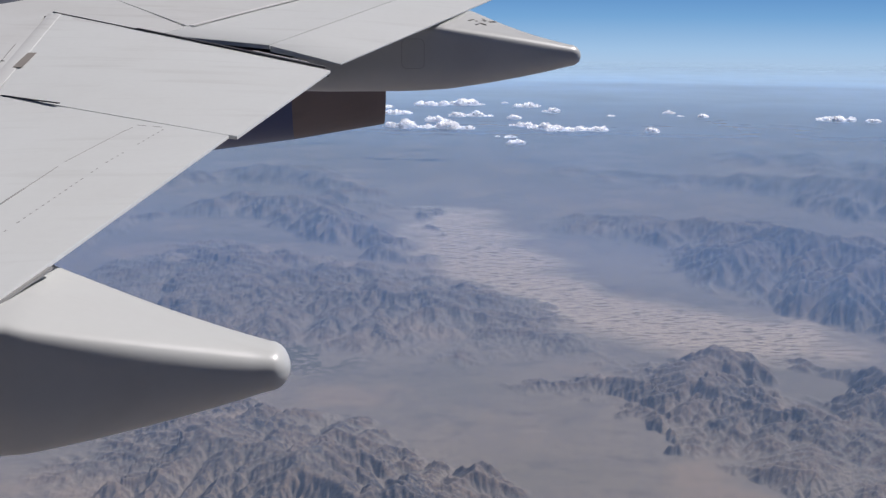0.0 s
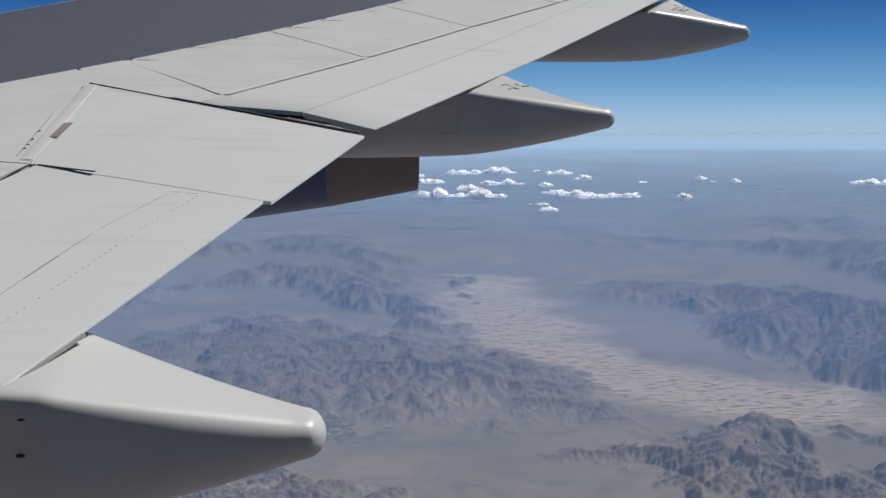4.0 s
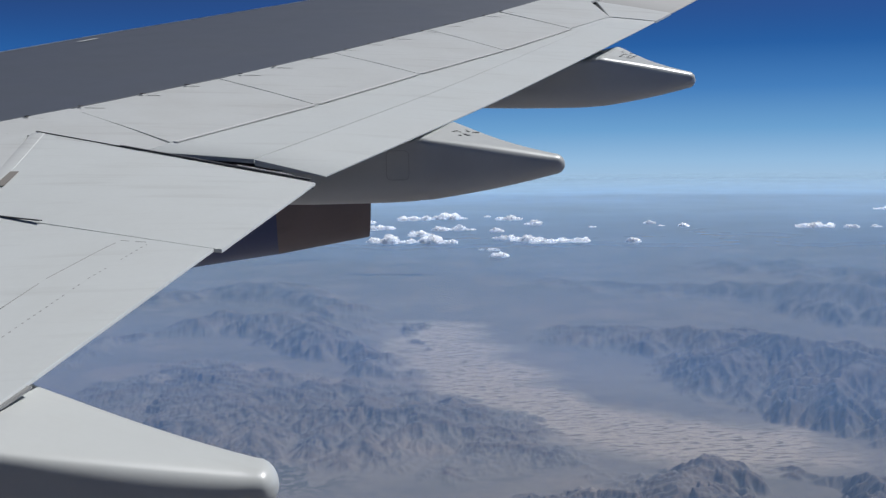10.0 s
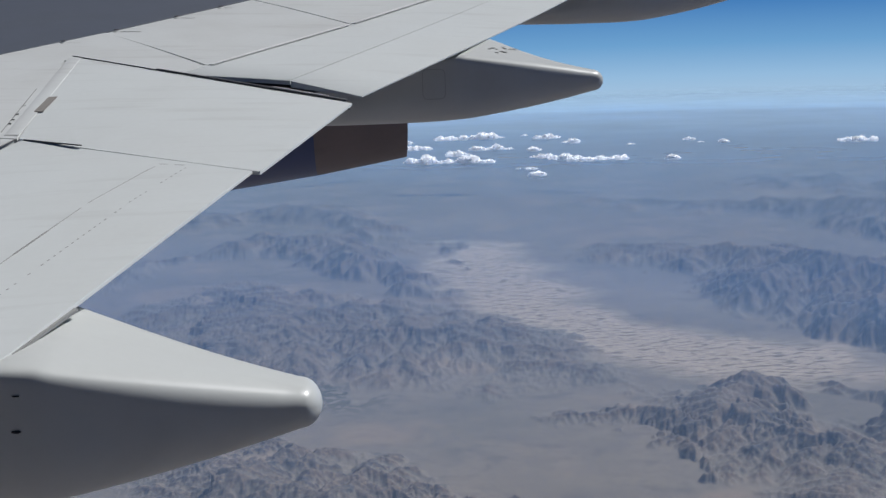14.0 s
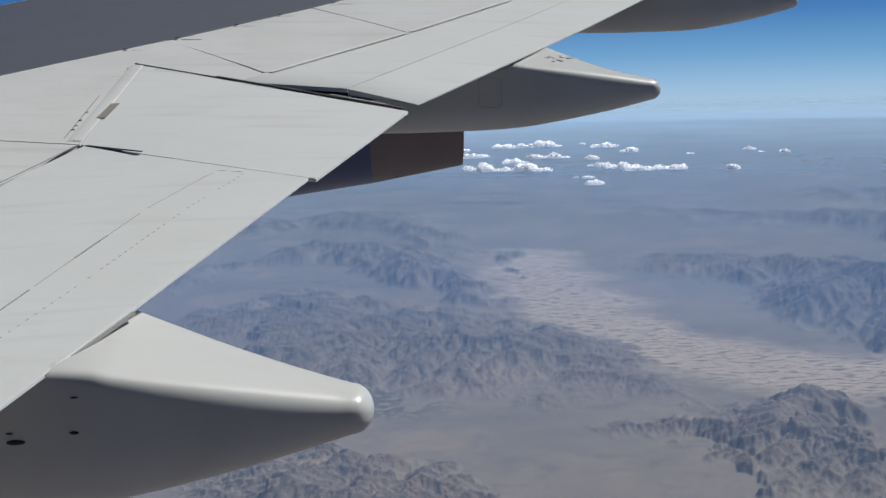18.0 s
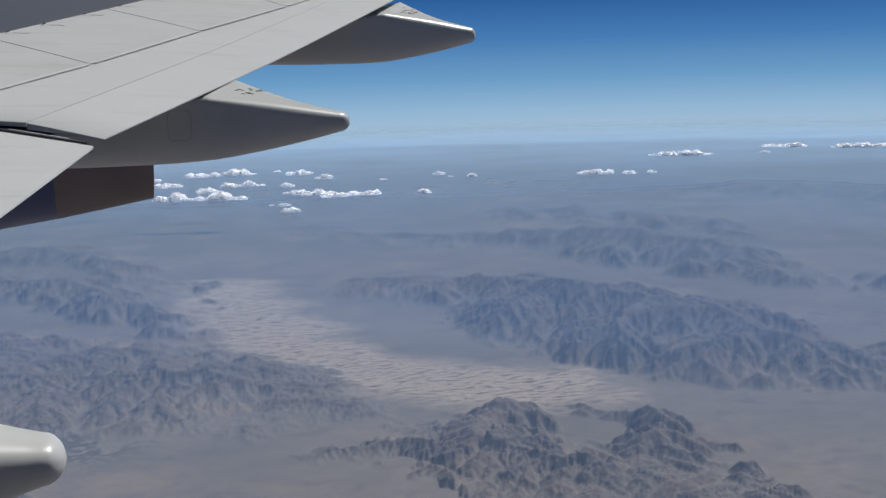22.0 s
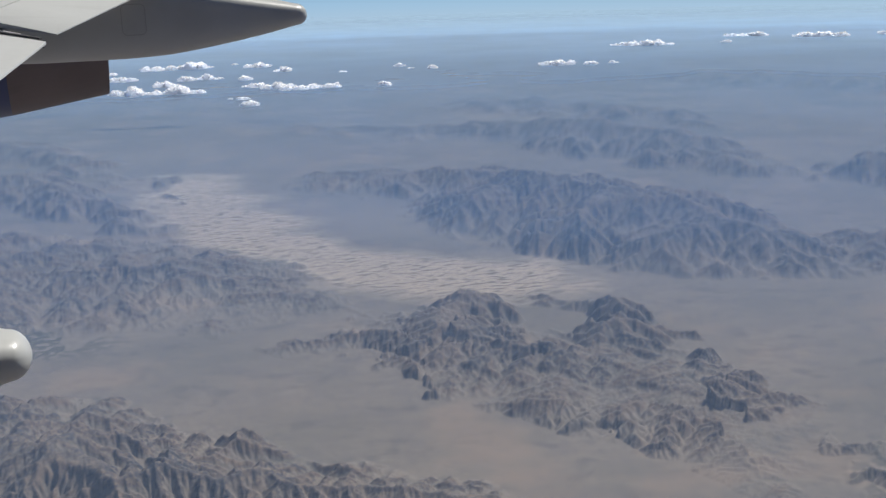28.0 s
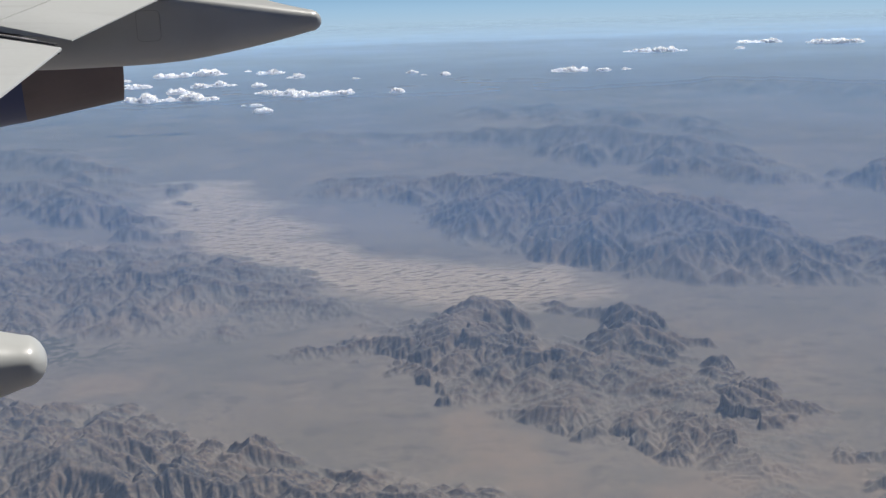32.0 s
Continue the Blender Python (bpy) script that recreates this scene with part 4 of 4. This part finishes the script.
def ground_material():
    m = bpy.data.materials.new("desert_ground")
    m.use_nodes = True
    t = m.node_tree
    N, L = t.nodes.new, t.links.new
    b = t.nodes["Principled BSDF"]
    b.inputs["Roughness"].default_value = 0.95
    b.inputs["Specular IOR Level"].default_value = 0.1
    geo = N("ShaderNodeNewGeometry")
    sep = N("ShaderNodeSeparateXYZ")
    L(geo.outputs["Position"], sep.inputs[0])
    sepn = N("ShaderNodeSeparateXYZ")
    L(geo.outputs["Normal"], sepn.inputs[0])

    def noise(scale, detail=6):
        n = N("ShaderNodeTexNoise")
        n.inputs["Scale"].default_value, n.inputs["Detail"].default_value = scale, detail
        L(geo.outputs["Position"], n.inputs["Vector"])
        return n.outputs["Fac"]

    def remap(v, a, c, d=0.0, e=1.0):
        r = N("ShaderNodeMapRange")
        for k, q in (("From Min", a), ("From Max", c), ("To Min", d), ("To Max", e)):
            r.inputs[k].default_value = q
        L(v, r.inputs["Value"])
        return r.outputs[0]

    def mix(fac, a, c):
        r = N("ShaderNodeMix")
        r.data_type = "RGBA"
        for k, q in (("Factor", fac), ("A", a), ("B", c)):
            if isinstance(q, tuple):
                r.inputs[k].default_value = (*q, 1)
            else:
                L(q, r.inputs[k])
        return r.outputs["Result"]
    def attribute(key):
        a = N("ShaderNodeAttribute")
        a.attribute_name = key
        return a.outputs["Fac"]
    plain = mix(remap(noise(0.010), 0.35, 0.65), (0.305, 0.252, 0.198), (0.228, 0.202, 0.165))
    plain = mix(remap(noise(0.05), 0.45, 0.75, 0, 0.45), plain, (0.20, 0.18, 0.17))
    plain = mix(remap(noise(0.30), 0.5, 0.75, 0, 0.35), plain, (0.16, 0.145, 0.135))
    plain = mix(remap(noise(0.06, 9), 0.58, 0.63, 0, 0.35), plain, (0.13, 0.13, 0.12))
    plain = mix(remap(noise(1.1, 4), 0.52, 0.68, 0, 0.6), plain, (0.12, 0.112, 0.10))
    plain = mix(remap(noise(0.13, 8), 0.54, 0.68, 0, 0.35), plain, (0.155, 0.15, 0.13))
    plain = mix(remap(noise(2.6, 3), 0.5, 0.68, 0, 0.4), plain, (0.17, 0.155, 0.135))
    plain = mix(remap(noise(0.018, 8), 0.54, 0.66, 0, 0.5), plain, (0.345, 0.26, 0.19))
    wash = N("ShaderNodeMath")
    wash.operation = "COMPARE"
    L(noise(0.02, 4), wash.inputs[0])
    wash.inputs[1].default_value, wash.inputs[2].default_value = 0.5, 0.006
    plain = mix(remap(wash.outputs[0], 0, 1, 0, 0.14), plain, (0.37, 0.305, 0.25))
    trail = N("ShaderNodeMath")
    trail.operation = "COMPARE"
    L(noise(0.011, 6), trail.inputs[0])
    trail.inputs[1].default_value, trail.inputs[2].default_value = 0.44, 0.004
    plain = mix(remap(trail.outputs[0], 0, 1, 0, 0.18), plain, (0.15, 0.13, 0.115))
    flecks = N("ShaderNodeMapping")
    flecks.inputs["Scale"].default_value = (0.10, 0.28, 0.1)
    L(geo.outputs["Position"], flecks.inputs["Vector"])
    fn = N("ShaderNodeTexNoise")
    fn.inputs["Scale"].default_value, fn.inputs["Detail"].default_value = 1.0, 4
    L(flecks.outputs[0], fn.inputs["Vector"])
    dunes = mix(remap(fn.outputs["Fac"], 0.52, 0.62, 0, 0.85), (0.52, 0.415, 0.30), (0.20, 0.165, 0.13))
    plain = mix(remap(attribute("sand"), 0.1, 0.8), plain, dunes)
    # rock tones, with blue shadow and warm lit slopes mixed into the colour
    rock = mix(remap(noise(0.03), 0.35, 0.65), (0.070, 0.078, 0.095), (0.15, 0.118, 0.098))
    rock = mix(remap(noise(0.22), 0.45, 0.7, 0, 0.5), rock, (0.12, 0.112, 0.108))
    rock = mix(remap(noise(0.07), 0.48, 0.60, 0, 0.5), rock, (0.27, 0.195, 0.145))
    rock = mix(remap(noise(0.016, 6), 0.50, 0.60, 0, 0.6), rock, (0.28, 0.205, 0.15))
    rock = mix(remap(noise(0.9, 5), 0.47, 0.62, 0, 0.6), rock, (0.09, 0.086, 0.082))
    rock = mix(remap(noise(0.42, 6), 0.49, 0.60, 0, 0.6), rock, (0.285, 0.212, 0.15))
    rock = mix(remap(noise(2.2, 3), 0.48, 0.66, 0, 0.55), rock, (0.075, 0.073, 0.072))
    steep = remap(sepn.outputs["Z"], 0.985, 0.90)
    mx = N("ShaderNodeMath")
    mx.operation = "MULTIPLY"
    L(remap(steep, 0, 1, 0.72, 1.0), mx.inputs[0])
    L(attribute("rock"), mx.inputs[1])
    crop = N("ShaderNodeTexVoronoi")
    crop.distance = "CHEBYCHEV"
    crop.inputs["Scale"].default_value = 0.3
    crop.inputs["Randomness"].default_value = 0.75
    L(geo.outputs["Position"], crop.inputs["Vector"])
    sc = N("ShaderNodeSeparateColor")
    L(crop.outputs["Color"], sc.inputs[0])
    farm = N("ShaderNodeMath")
    farm.operation = "MULTIPLY"
    L(attribute("field"), farm.inputs[0])
    L(remap(sc.outputs[0], 0.35, 0.45), farm.inputs[1])
    plain = mix(farm.outputs[0], plain, (0.14, 0.135, 0.115))
    L(mix(mx.outputs[0], plain, rock), b.inputs["Base Color"])
    return m


EARTH = ground_material()
ground = tagged(new("ground", terrain_mesh("ground", -24.8, 46.8, 1450, 36, 3.2, 760)), "hazy brown desert plain with bare rocky mountain ranges", "desert", kind="structure")
ground.data.materials.append(EARTH)


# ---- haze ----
# painted haze: share of cover, then tint, by distance
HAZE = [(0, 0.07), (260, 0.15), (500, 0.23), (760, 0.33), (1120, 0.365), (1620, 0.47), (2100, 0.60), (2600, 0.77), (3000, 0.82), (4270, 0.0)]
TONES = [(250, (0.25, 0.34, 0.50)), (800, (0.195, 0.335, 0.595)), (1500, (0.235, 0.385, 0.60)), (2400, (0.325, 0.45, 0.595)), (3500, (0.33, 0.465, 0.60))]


def haze_material():
    """Haze painted on flat sheets: cover and blue tone ramp outwards by distance."""
    m = bpy.data.materials.new("painted_haze")
    m.use_nodes = True
    t = m.node_tree
    t.nodes.clear()
    N, L = t.nodes.new, t.links.new
    geo = N("ShaderNodeNewGeometry")
    flat = N("ShaderNodeVectorMath")
    flat.operation = "MULTIPLY"
    flat.inputs[1].default_value = (1, 1, 0)
    L(geo.outputs["Position"], flat.inputs[0])
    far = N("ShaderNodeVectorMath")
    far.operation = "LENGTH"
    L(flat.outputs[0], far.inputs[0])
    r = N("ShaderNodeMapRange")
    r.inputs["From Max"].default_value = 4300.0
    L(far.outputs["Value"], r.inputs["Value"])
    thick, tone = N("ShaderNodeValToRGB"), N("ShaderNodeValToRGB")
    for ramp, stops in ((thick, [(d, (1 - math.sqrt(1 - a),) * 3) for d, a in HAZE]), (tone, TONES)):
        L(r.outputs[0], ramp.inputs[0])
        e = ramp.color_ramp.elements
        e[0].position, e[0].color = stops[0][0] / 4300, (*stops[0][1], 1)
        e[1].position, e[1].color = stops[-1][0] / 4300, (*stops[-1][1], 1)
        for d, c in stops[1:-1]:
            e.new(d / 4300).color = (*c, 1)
    n = N("ShaderNodeTexNoise")
    n.inputs["Scale"].default_value, n.inputs["Detail"].default_value = 0.004, 3
    L(geo.outputs["Position"], n.inputs["Vector"])
    patch = N("ShaderNodeMapRange")
    patch.inputs["From Min"].default_value, patch.inputs["From Max"].default_value = 0.3, 0.7
    patch.inputs["To Min"].default_value, patch.inputs["To Max"].default_value = 0.86, 1.08
    L(n.outputs["Fac"], patch.inputs["Value"])
    mul = N("ShaderNodeMath")
    mul.operation, mul.use_clamp = "MULTIPLY", True
    L(thick.outputs[0], mul.inputs[0])
    L(patch.outputs[0], mul.inputs[1])
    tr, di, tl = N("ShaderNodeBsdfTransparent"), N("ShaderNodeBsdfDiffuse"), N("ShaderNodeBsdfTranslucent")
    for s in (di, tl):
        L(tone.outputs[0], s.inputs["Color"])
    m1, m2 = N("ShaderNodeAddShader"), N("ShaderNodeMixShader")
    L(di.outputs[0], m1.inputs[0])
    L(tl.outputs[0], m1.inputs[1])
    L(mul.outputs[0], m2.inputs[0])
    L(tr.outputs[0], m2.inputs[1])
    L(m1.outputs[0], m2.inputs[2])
    o = N("ShaderNodeOutputMaterial")
    L(m2.outputs[0], o.inputs["Surface"])
    return m


PAINTED_HAZE = haze_material()
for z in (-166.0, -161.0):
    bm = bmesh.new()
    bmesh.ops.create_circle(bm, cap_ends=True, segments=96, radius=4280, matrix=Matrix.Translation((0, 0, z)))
    tagged(part("haze_layer", bm, PAINTED_HAZE), "flat pale blue sheet with painted haze, over the desert", "haze", "haze layers", "structure")


def backdrop():
    """Glowing cylinder round the whole place: horizon haze painted by height, fading into blue."""
    m = bpy.data.materials.new("painted_horizon_haze")
    m.use_nodes = True
    t = m.node_tree
    t.nodes.clear()
    N, L = t.nodes.new, t.links.new
    geo = N("ShaderNodeNewGeometry")
    sep = N("ShaderNodeSeparateXYZ")
    L(geo.outputs["Position"], sep.inputs[0])
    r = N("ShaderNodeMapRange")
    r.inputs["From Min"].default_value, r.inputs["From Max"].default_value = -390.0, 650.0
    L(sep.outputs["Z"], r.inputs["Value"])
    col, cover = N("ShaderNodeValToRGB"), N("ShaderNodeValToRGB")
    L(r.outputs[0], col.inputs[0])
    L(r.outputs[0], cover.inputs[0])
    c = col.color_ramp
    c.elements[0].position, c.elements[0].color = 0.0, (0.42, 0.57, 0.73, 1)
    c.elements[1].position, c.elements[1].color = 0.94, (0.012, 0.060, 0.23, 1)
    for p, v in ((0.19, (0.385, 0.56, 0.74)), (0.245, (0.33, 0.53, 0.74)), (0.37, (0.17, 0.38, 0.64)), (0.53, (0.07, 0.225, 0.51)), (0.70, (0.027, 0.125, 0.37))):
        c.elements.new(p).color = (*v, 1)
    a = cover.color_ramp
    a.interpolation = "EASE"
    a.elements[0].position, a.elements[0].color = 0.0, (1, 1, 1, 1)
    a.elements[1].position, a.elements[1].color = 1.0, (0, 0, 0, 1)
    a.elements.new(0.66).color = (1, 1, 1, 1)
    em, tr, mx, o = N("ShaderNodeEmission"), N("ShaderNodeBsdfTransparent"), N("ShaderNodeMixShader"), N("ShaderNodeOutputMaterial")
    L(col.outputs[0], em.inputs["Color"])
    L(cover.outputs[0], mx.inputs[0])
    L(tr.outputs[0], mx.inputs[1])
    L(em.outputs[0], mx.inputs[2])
    L(mx.outputs[0], o.inputs["Surface"])
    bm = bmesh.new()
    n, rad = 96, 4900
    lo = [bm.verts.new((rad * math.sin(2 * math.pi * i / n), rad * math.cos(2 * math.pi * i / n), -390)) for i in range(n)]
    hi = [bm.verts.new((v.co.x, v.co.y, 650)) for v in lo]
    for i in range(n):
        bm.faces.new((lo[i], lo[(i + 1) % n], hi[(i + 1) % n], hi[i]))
    return tagged(part("sky_backdrop", bm, m), "glowing backdrop painted as a pale blue hazy band over the horizon", "sky", kind="structure")


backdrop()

# ---- clouds ----
def cloud_material(name, clear):
    """Sunlit droplets; clear is the share of light that passes straight through."""
    m = bpy.data.materials.new(name)
    m.use_nodes = True
    t = m.node_tree
    t.nodes.clear()
    N, L = t.nodes.new, t.links.new
    di, tl, tr = N("ShaderNodeBsdfDiffuse"), N("ShaderNodeBsdfTranslucent"), N("ShaderNodeBsdfTransparent")
    di.inputs["Color"].default_value, tl.inputs["Color"].default_value = (0.68, 0.675, 0.665, 1), (0.56, 0.565, 0.575, 1)
    add, mix, o = N("ShaderNodeAddShader"), N("ShaderNodeMixShader"), N("ShaderNodeOutputMaterial")
    mix.inputs[0].default_value = clear
    L(di.outputs[0], add.inputs[0])
    L(tl.outputs[0], add.inputs[1])
    L(add.outputs[0], mix.inputs[1])
    L(tr.outputs[0], mix.inputs[2])
    L(mix.outputs[0], o.inputs["Surface"])
    return m


CLOUD, WISP = cloud_material("cloud_white", 0.28), cloud_material("cloud_wisp", 0.70)


def cloud(x, y, z, width, seed):
    """A cumulus: billows of many sizes heaped over a flat base in a few uneven towers, with thin wisps round them."""
    r = random.Random(seed)
    unit = min(width * 0.17, 5.4)
    bm = bmesh.new()
    count = max(3, round(width / (unit * 0.6)))
    billows = []
    for i in range(count):
        u = i / (count - 1) - 0.5
        swell = noise.noise(Vector((seed * 1.7, u * width / 13, 0.3))) + 0.5 * noise.noise(Vector((seed, u * width / 5, 7.1)))
        rad = unit * max(0.42, 0.78 + 0.9 * swell) * (1 - 0.5 * abs(2 * u) ** 3)
        billows.append((u * width, r.uniform(-0.4, 0.4) * rad, 0.25 * rad, rad, False))
        for _ in range(3):
            k = r.uniform(0.35, 0.65) * rad
            a = r.uniform(0, math.pi)
            billows.append((u * width + rad * 0.95 * math.cos(a), r.uniform(-0.9, 0.9) * rad, 0.25 * rad + rad * 0.7 * math.sin(a), k, r.random() < 0.6))
    for i, (bx, by, bz, rad, wisp) in enumerate(billows):
        at = Vector((bx, by, bz))
        known = len(bm.faces)
        for v in bmesh.ops.create_icosphere(bm, subdivisions=3 if rad > 2.5 else 2, radius=rad, matrix=Matrix.Translation(at))["verts"]:
            o = v.co - at
            k = 0.72 + 0.75 * abs(noise.fractal(v.co * (1.1 / unit) + Vector((seed, 0, 3)), 0.7, 2.2, 4))
            v.co = at + Vector((o.x * 1.2 * k, o.y * k, o.z * 0.95 * k))
            if v.co.z < -0.25 * unit:
                v.co.z = -0.25 * unit + 0.35 * (v.co.z + 0.25 * unit)
        if wisp:
            bm.faces.ensure_lookup_table()
            for k in range(known, len(bm.faces)):
                bm.faces[k].material_index = 1
    ob = part("cloud", bm, CLOUD)
    ob.data.materials.append(WISP)
    ob.matrix_world = pose(x, y, z, 0, 0, -math.degrees(math.atan2(x, y)))
    return tagged(ob, "ragged white fair-weather cumulus over the hazy desert" if width > 30 else "small white fair-weather cumulus puff over the desert", "cloud", "cumulus clouds")


WEST_CLOUDS = [(-39, 1806, 69), (-17, 1963, 103), (51, 2003, 87), (14, 1843, 53), (236, 2713, 42), (103, 1874, 41), (174, 2055, 51), (235, 2059, 61), (82, 1654, 24), (110, 1638, 48), (157, 1629, 32), (182, 1616, 24), (194, 1823, 22), (220, 1829, 27), (243, 1815, 14), (157, 1744, 34), (279, 1774, 18), (260, 1659, 12), (275, 1651, 25), (297, 1620, 41), (313, 1585, 32), (356, 1587, 44), (358, 1896, 24), (337, 2011, 40), (308, 2083, 10), (440, 1812, 11), (230, 1496, 15), (225, 1421, 21), (214, 1504, 6)]
EAST_CLOUDS = [(547, 1858, 17), (551, 1805, 9), (582, 1786, 14), (436, 1559, 18), (1087, 2024, 110), (1375, 2112, 82), (1241, 1974, 17), (1474, 1993, 100), (770, 1720, 50), (817, 1691, 18), (857, 1691, 14), (1604, 1963, 24)]
puff = random.Random(9)
for x, y, w in WEST_CLOUDS + EAST_CLOUDS:
    cloud(x, y, -157.0, max(6.0, w * 1.08), puff.randint(1, 900))
